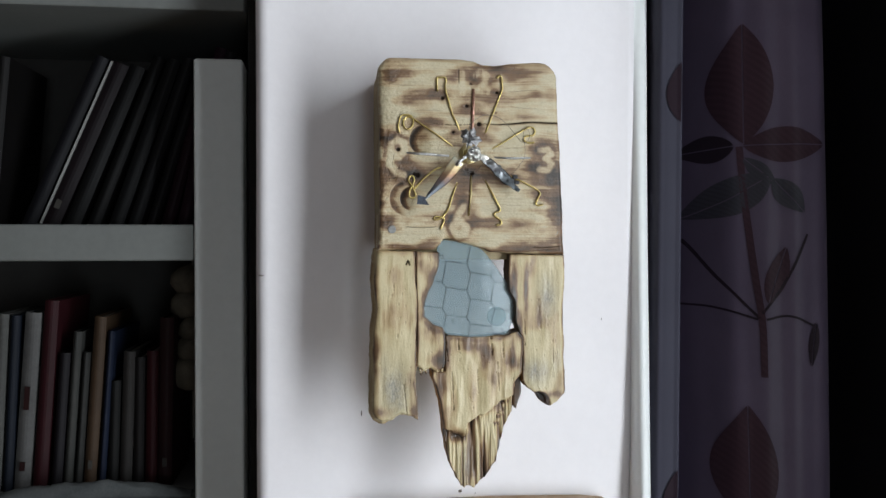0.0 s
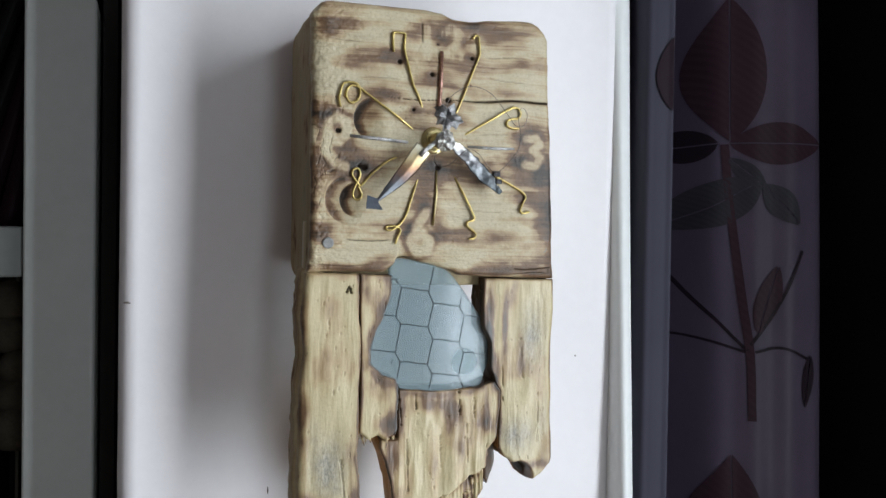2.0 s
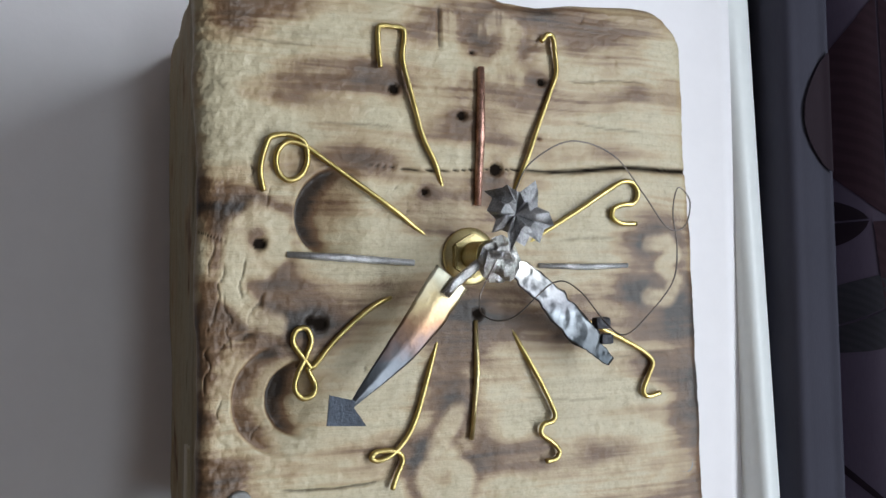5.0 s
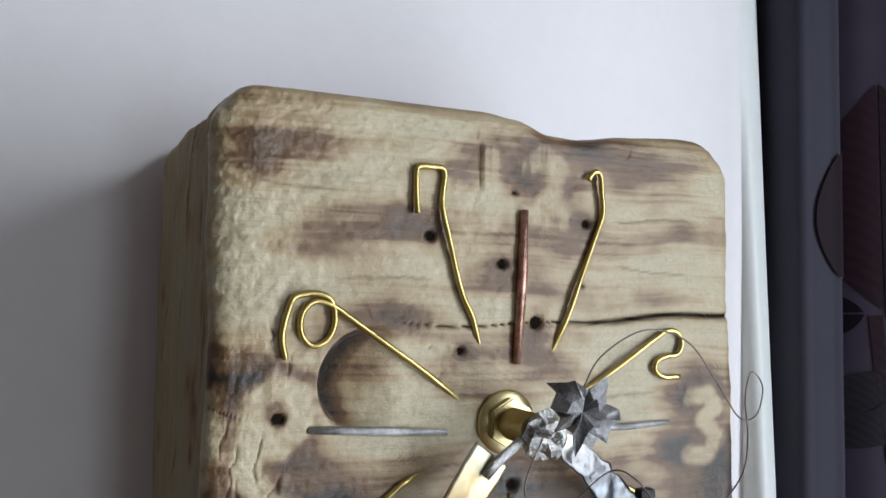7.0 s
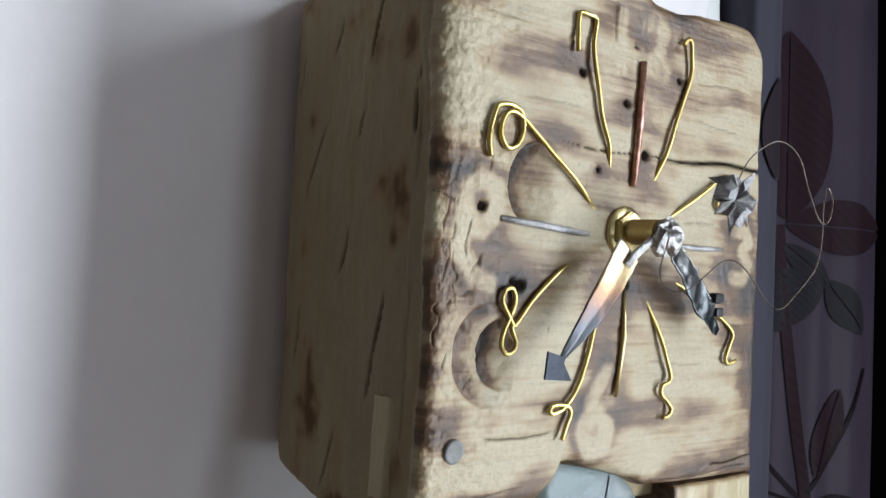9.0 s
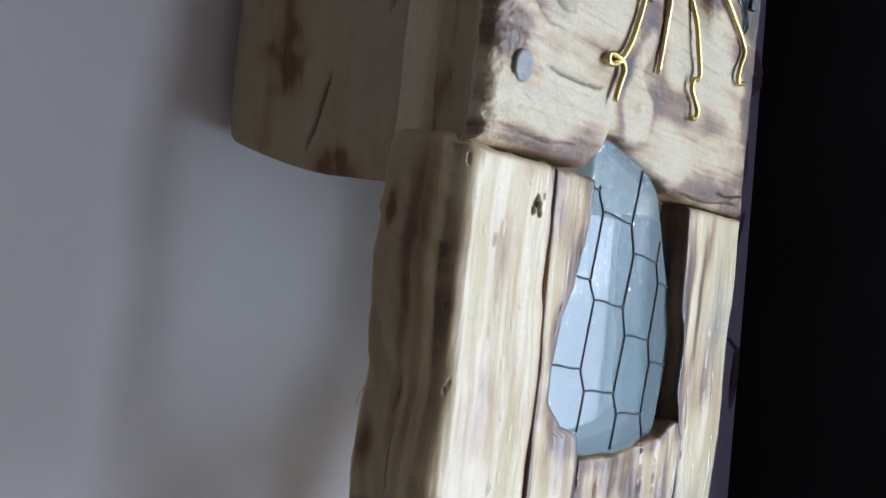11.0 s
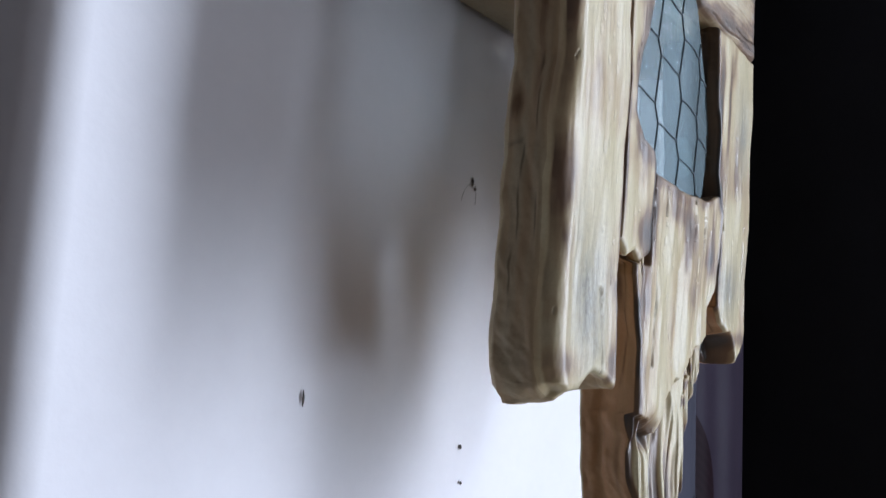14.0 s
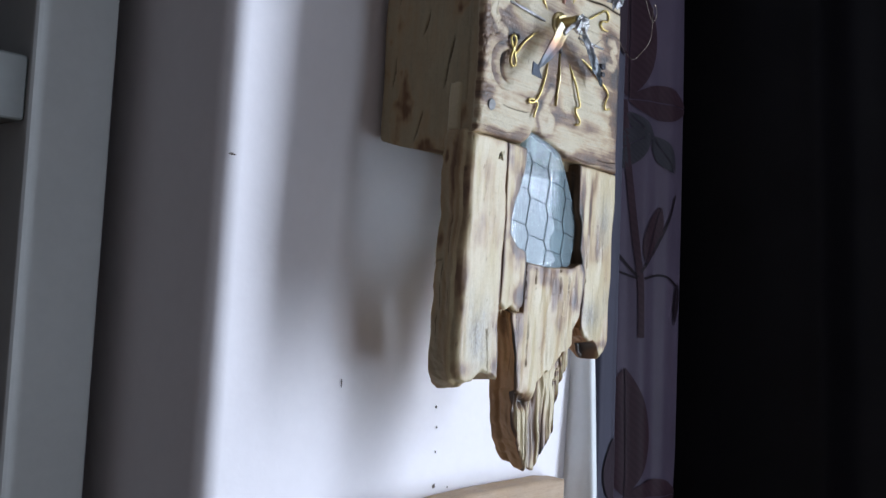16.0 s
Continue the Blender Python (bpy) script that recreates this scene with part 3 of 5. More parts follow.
def curtain():
    root = thing("curtain", (0, 0, 0), "dark plum satin curtain with printed leaves, hanging in folds", "curtain")
    def hanging(name, plan, mat, top):
        zs = np.linspace(0.25, 2.5, 90)
        verts, n = [], len(plan)
        for off in (0.0, 0.0018):
            for z in zs:
                verts += [(x + curtain_side(x, z), y + off + curtain_sway(x, z), z) for x, y in plan]
        m = len(zs) * n
        faces = []
        for o in (0, m):
            for i in range(len(zs) - 1):
                for k in range(n - 1):
                    a = o + i * n + k
                    q = (a, a + 1, a + 1 + n, a + n)
                    faces.append(q if o == 0 else q[::-1])
        for i in range(len(zs) - 1):
            for k in (0, n - 1):
                a = i * n + k
                faces.append((a, a + n, a + n + m, a + m))
        part(name, mesh(name, verts, faces), mat, top)

    cut = max(range(130, len(PLAN)), key=lambda k: PLAN[k][1])
    fold = min(range(40, 80), key=lambda k: abs(PLAN[k][0] - 0.379))
    hanging("hem", PLAN[:fold + 1], HEM, root)
    hanging("cloth", PLAN[fold:cut + 1], CURTAIN, root)
    # beyond the fold the same curtain lies in shade, given by the dark colour
    hanging("shaded_cloth", PLAN[cut + 1:], SHADED_SATIN, thing("shaded_curtain", (0, 0, 0), "far part of the plum curtain, its shade coloured near black", "curtain"))

    def sheet(name, grid, mat, label):
        verts, faces = [], []
        w = len(grid[0])
        for row in grid:
            for x, z in row:
                verts.append((x + curtain_side(x, z), curtain_y(x, z) - 0.0015, z))
        for i in range(len(grid) - 1):
            for k in range(w - 1):
                a = i * w + k
                faces.append((a, a + 1, a + 1 + w, a + w))
        part(name, mesh(name, verts, faces), mat, root, label)

    def leaf(bx, bz, tx, tz, half, mat, label, belly=0.9, sides=(-1, 1)):
        """A printed leaf in two halves with a gap for the midrib."""
        dx, dz = tx - bx, tz - bz
        ln = math.hypot(dx, dz)
        nx, nz = -dz / ln, dx / ln
        for side in sides:
            grid = []
            for i in range(25):
                t = i / 24
                w = half * math.sin(math.pi * t ** belly) ** 0.85
                row = []
                for k in range(14):
                    o = side * (0.0006 + w * k / 13)
                    row.append((bx + dx * t + nx * o, bz + dz * t + nz * o))
                grid.append(row)
            sheet("leaf_print", grid, mat, label)

    def stem(pts, w, mat):
        grid = []
        P = spline([(x, 0, z) for x, z in pts], 6)
        for i, p in enumerate(P):
            d = (P[min(i + 1, len(P) - 1)] - P[max(i - 1, 0)]).normalized()
            grid.append([(p.x - d.z * o, p.z + d.x * o) for o in (-w, 0, w)])
        sheet("stem_print", grid, mat, "printed stem")

    for k in range(-2, 3):
        z = -0.44 * k
        leaf(0.476, 1.608 + z, 0.4755, 1.747 + z, 0.0270, LEAF_WINE, "wine red printed leaf")
        leaf(0.4756, 1.6057 + z, 0.5572, 1.6046 + z, 0.0197, LEAF_WINE, "wine red printed leaf")
        leaf(0.4672, 1.6057 + z, 0.43, 1.6024 + z, 0.0159, LEAF_DARK, "dark printed leaf")
        leaf(0.4996, 1.5707 + z, 0.4324, 1.5221 + z, 0.0197, LEAF_GREY, "slate grey printed leaf")
        leaf(0.502, 1.5662 + z, 0.532, 1.5278 + z, 0.0122, LEAF_GREY, "slate grey printed leaf")
        leaf(0.4756, 1.5911 + z, 0.5044, 1.5594 + z, 0.0075, LEAF_GREY, "slate grey printed leaf")
        leaf(0.496, 1.4238 + z, 0.514, 1.4882 + z, 0.0103, LEAF_WINE, "wine red printed bud")
        leaf(0.5452, 1.4035 + z, 0.5392, 1.3538 + z, 0.0056, LEAF_DARK, "dark printed leaf")
        stem([(0.472, 1.6046 + z), (0.4756, 1.5481 + z), (0.484, 1.4577 + z), (0.49, 1.4012 + z), (0.4912, 1.3402 + z)], 0.0032, LEAF_WINE)
        stem([(0.4876, 1.4069 + z), (0.4576, 1.4464 + z), (0.4336, 1.4973 + z)], 0.0014, LEAF_DARK)
        stem([(0.49, 1.4125 + z), (0.5116, 1.4464 + z), (0.5356, 1.5029 + z)], 0.0014, LEAF_DARK)
        stem([(0.4864, 1.4057 + z), (0.4516, 1.417 + z), (0.43, 1.417 + z)], 0.0013, LEAF_DARK)
        stem([(0.4936, 1.4057 + z), (0.5176, 1.4103 + z), (0.544, 1.399 + z)], 0.0013, LEAF_DARK)
        leaf(0.3722, 1.625 + z, 0.3722, 1.690 + z, 0.0155, LEAF_HEM, "dark printed half leaf cut by the hem", sides=(1,))
    return root


curtain()


# ---- bookcase ----
def bookcase():
    root = thing("bookcase", (-0.6, 1.15, 0), "grey-white painted bookcase standing in the alcove", "bookcase")
    root.location = (0, 0, 0)
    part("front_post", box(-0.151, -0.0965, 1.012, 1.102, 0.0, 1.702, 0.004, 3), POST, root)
    part("side_panel", box(-0.094, -0.082, 1.05, 1.33, 0.0, 1.80, 0.001), SHADED_BACK, root, "side panel coloured dark for the shade inside")
    part("back_panel", box(-1.2, -0.095, 1.33, 1.342, 0.0, 1.9), SHADED_BACK, root, "back panel coloured dark for the shade inside")
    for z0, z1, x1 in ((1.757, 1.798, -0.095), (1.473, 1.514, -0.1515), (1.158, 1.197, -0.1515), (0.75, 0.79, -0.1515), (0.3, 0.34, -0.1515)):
        part("shelf", box(-1.2, x1, 1.016, 1.328, z0, z1, 0.003, 3), SHADED_SHELF, root)
    part("front_post", box(-1.255, -1.2015, 1.012, 1.042, 0.0, 1.85, 0.004, 3), POST, root)
    return root


bookcase()
BOOK_MATS = {}


def dimmed_cover(rgb):
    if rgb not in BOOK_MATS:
        # cover colours scaled far down, so the bookcase's shade sits in them
        BOOK_MATS[rgb] = mottled("dimmed_cover", tuple(c * 0.075 for c in rgb), tuple(c * 0.13 for c in rgb), 40.0, 0.6, relief=0.1, spec=0.15)
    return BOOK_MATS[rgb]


def book(x, y, z, thick, tall, deep, lean, rgb, label, bars=0, group="books on the shelves"):
    """A book standing on z with its spine towards -y; x is the lower left corner of the spine."""
    root = thing("book", (0, 0, 0), label, "book", group)
    mat = dimmed_cover(rgb)
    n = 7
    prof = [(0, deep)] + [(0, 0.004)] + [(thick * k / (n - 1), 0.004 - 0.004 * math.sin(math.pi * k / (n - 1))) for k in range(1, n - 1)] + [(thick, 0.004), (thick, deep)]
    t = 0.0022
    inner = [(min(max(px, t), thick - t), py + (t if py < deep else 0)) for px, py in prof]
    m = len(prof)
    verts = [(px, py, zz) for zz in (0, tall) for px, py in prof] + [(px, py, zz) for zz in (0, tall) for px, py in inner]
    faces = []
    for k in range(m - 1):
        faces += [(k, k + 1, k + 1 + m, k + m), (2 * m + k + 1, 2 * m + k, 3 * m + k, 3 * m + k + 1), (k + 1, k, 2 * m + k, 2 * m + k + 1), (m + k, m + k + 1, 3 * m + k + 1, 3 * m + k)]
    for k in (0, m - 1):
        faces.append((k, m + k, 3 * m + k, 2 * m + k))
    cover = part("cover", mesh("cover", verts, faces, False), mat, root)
    part("pages", box(t, thick - t, 0.007, deep - 0.003, 0.003, tall - 0.003), PAPER, root, "cream page block darkened for the shelf's shade")
    for k in range(bars):
        z0 = tall * (0.12 if k == 0 else 0.3 + 0.16 * k)
        part("title_bar", box(thick * 0.34, thick * 0.66, -0.0012, 0.0016, z0, z0 + tall * (0.05 if k == 0 else 0.13)), dimmed_cover((0.12, 0.03, 0.03) if sum(rgb) > 1 else (0.4, 0.37, 0.33)), cover, "printed title bar")
    # a thin pale strip paints the highlight on this spine's corner
    if "pale spine" in label:
        part("spine_highlight", box(-0.0006, 0.0016, -0.0004, 0.0052, 0.002, tall - 0.002, 0.0004), HEAD, cover, "pale strip painted for the highlight along the spine")
    root.matrix_basis = pose(x, y, z, 0, lean, 0)
    return root


DK = "dark cloth-bound book leaning on its neighbour"
for x, th, tl, lean, rgb, lab in ((-0.452, 0.020, 0.215, 3, (0.03, 0.03, 0.035), "dark hardback book standing upright"), (-0.425, 0.016, 0.205, 4, (0.05, 0.045, 0.05), "dark hardback book standing upright"),
                                  (-0.404, 0.014, 0.20, 5, (0.035, 0.03, 0.03), "dark hardback book standing upright"), (-0.362, 0.016, 0.222, 23, (0.035, 0.035, 0.05), DK), (-0.340, 0.020, 0.215, 23, (0.04, 0.02, 0.03), "dark plum book leaning, with a pale spine highlight strip"),
                                  (-0.314, 0.018, 0.21, 22, (0.02, 0.02, 0.022), DK), (-0.287, 0.014, 0.22, 21, (0.02, 0.02, 0.02), DK), (-0.262, 0.016, 0.215, 19, (0.04, 0.042, 0.045), DK), (-0.240, 0.014, 0.215, 18, (0.05, 0.05, 0.055), DK),
                                  (-0.218, 0.012, 0.21, 17, (0.045, 0.04, 0.045), DK), (-0.201, 0.014, 0.205, 15, (0.09, 0.02, 0.045), "wine red book leaning on another"), (-0.182, 0.016, 0.222, 12, (0.12, 0.03, 0.07), "magenta paperback leaning behind the post"), (-0.160, 0.016, 0.215, 9, (0.05, 0.04, 0.045), DK)):
    book(x, 1.085, 1.5142, th, tl, 0.14, lean, rgb, lab, bars=1 if th > 0.018 else 0)
for x, th, tl, lean, rgb, lab, bars in ((-0.470, 0.022, 0.2, 2, (0.1, 0.03, 0.03), "dark red hardback book on the shelf", 0), (-0.445, 0.02, 0.195, 2, (0.06, 0.06, 0.08), "navy hardback book on the shelf", 0), (-0.421, 0.016, 0.205, 2, (0.05, 0.06, 0.05), "dark green book on the shelf", 0),
                                        (-0.400, 0.013, 0.212, 3, (0.5, 0.5, 0.47), "slim off-white paperback on the shelf", 0), (-0.385, 0.011, 0.21, 3, (0.05, 0.07, 0.12), "slim dark blue book among others", 0), (-0.372, 0.018, 0.214, 4, (0.62, 0.61, 0.6), "white paperback with red spine lettering", 2),
                                        (-0.351, 0.016, 0.228, 4, (0.17, 0.025, 0.04), "dark red hardback book on the shelf", 0), (-0.330, 0.012, 0.165, 4, (0.07, 0.06, 0.075), "small dark paperback among taller books", 0), (-0.316, 0.010, 0.19, 4, (0.3, 0.3, 0.28), "thin grey booklet between books", 0),
                                        (-0.303, 0.008, 0.165, 4, (0.2, 0.2, 0.19), "thin grey booklet between books", 0), (-0.293, 0.014, 0.208, 4, (0.36, 0.22, 0.13), "tan paperback book on the shelf", 1), (-0.276, 0.008, 0.19, 4, (0.06, 0.09, 0.2), "thin blue book between others", 0),
                                        (-0.265, 0.012, 0.13, 2, (0.05, 0.05, 0.05), "small black book between others", 0), (-0.251, 0.014, 0.165, 2, (0.2, 0.18, 0.17), "grey paperback book on the shelf", 0), (-0.235, 0.012, 0.158, 1, (0.07, 0.06, 0.06), "small dark book between others", 0),
                                        (-0.221, 0.014, 0.165, 1, (0.2, 0.03, 0.045), "red paperback book on the shelf", 0), (-0.206, 0.016, 0.205, 1, (0.16, 0.05, 0.06), "maroon hardback book on the shelf", 1)):
    book(x, 1.085, 1.1972, th, tl, 0.14, lean, rgb, lab, bars)


# ---- board hung below the clock ----
def lower_sign():
    root = thing("wooden_board", (0.2, 0.9, 1.12), "weathered wooden board hung on the wall below the clock", "wooden board")
    low, high = bend((0, -0.10), (1, -0.10)), bend((0, 0.1015), (0.5, 0.1035), (0.9, 0.101), (1, 0.098))
    left, right = bend((-0.1, -0.16), (0.1, -0.16)), bend((-0.1, 0.094), (0.0, 0.093), (0.1, 0.094))
    part("board", slab("board", left, right, low, high, 80, 60, 0.022, lambda u, v: 0.0012 * (fbm(u * 60, v * 400, 3) - 0.5),
                       lambda u, v, f: (0.25 * fbm(u * 40, v * 90, 2) + 0.1 * f, 0 * u, 0 * u), 0.003, 0.001, 5, -0.009), OFFCUT, root)
    return root


lower_sign()


def bulb_string():
    """Knobbly pale bulbs strung together, hanging behind the bookcase post."""
    root = thing("garlic_string", (-0.170, 1.130, 1.445), "pale beige knobbly string of bulbs hanging in the bookcase", "garlic string")
    part("cord", tube("cord", [Vector((0, 0, 0.028)), Vector((0.001, 0, -0.05)), Vector((0, 0, -0.20))], 0.0016, 6), PAPER, root)
    rnd = random.Random(7)
    z = 0.0
    for k in range(5):
        r = rnd.uniform(0.020, 0.027)
        h = r * 1.75
        bm = lathe([(-h / 2, 0.003), (-h * 0.42, r * 0.6), (-h * 0.2, r * 0.98), (h * 0.05, r), (h * 0.3, r * 0.7), (h * 0.48, r * 0.25), (h * 0.56, 0.002)], 22)
        for v in bm.verts:
            a = math.atan2(v.co.z, v.co.x)
            f = 1 + 0.07 * math.cos(5 * a + k)
            v.co.x *= f
            v.co.z *= f
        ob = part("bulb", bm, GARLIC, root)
        ob.rotation_euler = (radians(90 + rnd.uniform(-25, 25)), radians(rnd.uniform(-20, 20)), 0)
        ob.location = (rnd.uniform(-0.006, 0.004), rnd.uniform(-0.003, 0.003), z)
        z -= h * 0.76
    return root


bulb_string()


def cloth_bundle():
    """A low dark rumpled cloth lying along the shelf front."""
    root = thing("folded_cloth", (-0.275, 1.05, 1.1972), "dark rumpled cloth lying on the bookcase shelf", "cloth")
    nu, nv = 60, 16
    verts, faces = [], []
    for i in range(nu):
        for k in range(nv):
            u, a = i / (nu - 1), math.pi * k / (nv - 1)
            r = 0.018 * math.sin(math.pi * min(max(u, 0.02), 0.98)) ** 0.5 * (0.6 + 0.8 * float(fbm(u * 7, k * 0.25, 3)))
            verts.append((0.115 * (2 * u - 1), 0.013 * math.cos(a) * (0.6 + 0.6 * float(vnoise(u * 5, 1, 2))), r * math.sin(a)))
    for i in range(nu - 1):
        for k in range(nv - 1):
            a = i * nv + k
            faces.append((a, a + 1, a + 1 + nv, a + nv))
        faces.append((i * nv, (i + 1) * nv, (i + 1) * nv + nv - 1, i * nv + nv - 1))
    part("fabric", mesh("fabric", verts, faces), GREYCLOTH, root)
    return root


cloth_bundle()


# ---- the clock ----
clock = thing("wall_clock", (0.13, 0.816, 1.5), "rustic driftwood wall clock with scorched dial, wire numerals, glass shard", "clock")
MM = 0.001


def mm(pts):
    return [(a * MM, b * MM) for a, b in pts]


# where the torch browned the dial, and where it was rubbed pale: across, up, half width, half height, strength
SCORCH = ((-75, 151, 9, 7, 0.42), (-62, 153, 12, 5, 0.24), (-58, 128, 8, 6, 0.20), (-36, 134, 18, 5, 0.34), (7, 149, 8, 6, 0.46), (24, 149, 7, 8, 0.30), (30, 159, 9, 4, 0.42), (-14, 150, 7, 6, 0.28), (12, 131, 25, 6, 0.32), (-36, 109, 22, 4, 0.32),
          (50, 114, 26, 4, 0.26), (52, 154, 16, 5, 0.20), (-74, 91, 10, 9, 0.52), (-57, 69, 10, 8, 0.50), (72, 86, 14, 8, 0.42), (67, 70, 8, 12, 0.42), (84, 62, 8, 16, 0.32), (-7, 34, 9, 12, 0.42), (-16, 12, 6, 14, 0.34), (7, 17, 6, 12, 0.36),
          (22, 14, 11, 6, 0.34), (51, 14, 14, 5, 0.34), (-76, 12, 8, 9, 0.34), (-36, -5, 12, 5, 0.42), (87, 26, 9, 16, 0.36), (-45, 58, 12, 6, 0.36), (2, 58, 22, 9, 0.34), (36, 54, 16, 8, 0.30), (60, -11, 34, 3.5, 0.36), (-60, -10, 24, 3, 0.30),
          (-80, 62, 6, 22, 0.30), (-66, 36, 16, 15, 0.14), (-82, 26, 5, 12, 0.26), (3, 102, 14, 5, 0.28), (-44, 98, 12, 5, 0.22), (70, 40, 16, 7, 0.22), (-22, 22, 14, 4, 0.2), (14, 118, 20, 3, 0.18),
          (-66, 126, 16, 15, -0.30), (-58, 113, 20, 6, -0.24), (-28, 90, 11, 8, -0.30), (60, 146, 20, 7, -0.28), (46, 36, 24, 9, -0.28), (-31, 48, 16, 10, -0.26), (44, 96, 20, 7, -0.22), (-35, 160, 26, 4, -0.26), (-55, -3, 18, 4, -0.28), (40, 124, 20, 4, -0.2), (-64, 84, 9, 10, -0.14), (45, 0, 24, 4, -0.22))


def dial_wear(u, v, f):
    """Scorching round the dial, the pale branded figures, and splits in the grain."""
    U, V = u / MM, v / MM
    warp = 5 * (fbm(U * 0.03, V * 0.03, 61, 2) - 0.5)
    n1 = fbm(U * 0.018 + 4, (V + warp) * 0.075, 11, 3)
    n2 = fbm(U * 0.045, (V + warp) * 0.13 + 7, 23, 3)
    lines = fbm(U * 0.012 + 2, (V + 0.6 * warp) * 0.9, 77, 3)
    s = 0.03 + 0.34 * step(0.40, 0.76, n1) + 0.22 * step(0.42, 0.76, n2) + 0.14 * (step(0.40, 0.72, lines) - 0.35) * (0.4 + n1) + 0.16 * (fbm(U * 0.16, V * 0.2, 78, 3) - 0.5)
    cloud = 0.45 + 1.1 * fbm(U * 0.07, V * 0.11, 90, 4)
    for x, y, rx, ry, g in SCORCH:
        d = ((U - x + 0.7 * warp) / rx) ** 2 + ((V - y + 0.5 * warp) / ry) ** 2
        s = s + (1.3 * g * cloud if g > 0 else 0.9 * g) * np.exp(-d ** 1.25)
    edge = np.minimum(92 - U, V + 15)
    s = s + 0.36 * step(6, 0, edge) * (0.3 + fbm(U * 0.07, V * 0.07, 31)) + 0.22 * step(3.5, 0, 168 - V) * fbm(U * 0.05, V * 0.07, 33, 3) - 0.16 * step(14, 0, U + 84) + 0.34 * step(9, 0, U + 84) * step(0.52, 0.62, fbm(U * 0.12, V * 0.06, 36, 3))
    s = np.where(np.asarray(f) > 0, block_wear(u, v, np.asarray(f) * 0.14)[0], s)
    one = stroke(u, v, mm([(-4, 136), (-4, 155)])) - 0.0024
    two = stroke(u, v, mm([(8, 153), (14, 157), (19, 153), (18, 147), (10, 138), (20, 138)])) - 0.0026
    three = stroke(u, v, mm([(72, 83), (79, 84), (82, 79), (77, 75), (83, 70), (79, 64), (71, 65)])) - 0.0028
    six = stroke(u, v, mm([(-3, 29), (-9, 19), (-14, 9), (-9, 1), (-2, 3), (0, 9), (-5, 14), (-11, 11)])) - 0.0028
    nine = stroke(u, v, mm([(-60, 88), (-66, 91), (-72, 86), (-72, 78), (-64, 75), (-59, 81), (-60, 88), (-66, 91)])) - 0.003
    tail = stroke(u, v, mm([(-72, 80), (-73, 68), (-66, 60), (-60, 58)])) - 0.003
    fig = np.minimum.reduce([one, two, three, six, nine, tail])
    front = np.where(np.asarray(f) > 0, 0.0, 1.0)
    light = step(0.0016, -0.0012, fig + 0.0022 * (fbm(U * 0.25, V * 0.25, 51, 3) - 0.5)) * (0.30 + 0.5 * fbm(U * 0.2, V * 0.5, 52, 3)) * np.where(V > 130, 0.6 * step(0.3, 0.6, fbm(U * 0.9, V * 0.06, 53, 2)), 1.0) * front
    s = s + 0.22 * np.exp(-((fig - 0.002) / 0.0022) ** 2) * front * np.where(V > 130, 0.4, 1.0)
    s = s * (1 - 0.75 * light)
    seam = np.abs(V - 106.3 - 3.6 * step(-5, 95, U) - 0.5 * np.sin(U * 0.13)) / (0.35 + 1.0 * step(10, 50, U))
    crack = step(1, 0.3, seam) * step(-42, -20, U)
    s = s + 0.22 * np.exp(-((V - 105.0 - 3.6 * step(-5, 95, U)) / 2.4) ** 2) * step(-20, 30, U)
    for y, x0, x1, g in ((9.5, -60, -27, 0.75), (-9.5, 62, 95, 0.8), (-13.5, 30, 90, 0.5), (-7.5, -80, -40, 0.4), (123.5, 40, 70, 0.4), (139, 38, 72, 0.45), (44, 50, 80, 0.35), (118.5, -50, -22, 0.35), (84, 34, 66, 0.35), (31, 20, 55, 0.3), (143, -75, -48, 0.35)):
        crack = np.maximum(crack, g * step(0.55, 0.1, np.abs(V - y - 0.9 * np.sin(U * 0.11 + y) - 0.6 * (vnoise(U * 0.3, 0 * V + y, 5) - 0.5))) * step(x0, x0 + 4, U) * step(x1, x1 - 4, U))
    crack = np.maximum(crack, 0.8 * step(0.9, 0.2, np.abs(U + 7.5 + 0.03 * (V - 150))) * step(8, 5, np.abs(V - 152)))
    c2 = np.abs(V - 84 - 2 * np.sin(U * 0.2)) / 0.35
    crack = np.maximum(crack, step(1, 0.3, c2) * step(-70, -82, U))
    for x, y, r in ((-23, 131, 2.0), (0, 124, 1.9), (12, 107, 2.6), (-13, 99, 1.5), (29, 137, 1.7), (-47, 58, 2.6), (-50, 59, 1.8), (5, 60, 2.1), (-65, 82, 2.3), (4, 145, 0.7), (28, 118, 0.6)):
        crack = np.maximum(crack, 1.4 * step(r * 1.1, r * 0.6, np.hypot(U - x, (V - y) * 1.1)))
        s = s + 0.35 * np.exp(-((U - x) ** 2 + (V - y) ** 2) / (r * 2.2) ** 2)
    # a dark crescent along the left inside rim of each scoop
    for x, y, r, cut in ((-40, 91, 14.5, 80), (-57, 36, 16.5, 18), (-52, 36, 11.5, 22)):
        rad = np.hypot(U - x, V - y)
        rim = step(r + 0.3, r - 0.8, rad) * step(r - 6.5, r - 0.5, np.hypot(U - x - 2.0, V - y)) * step(x + 2, x - 8, U) * step(cut - 2, cut + 2, V)
        s = s + (0.75 if r < 15 else 0.4) * rim
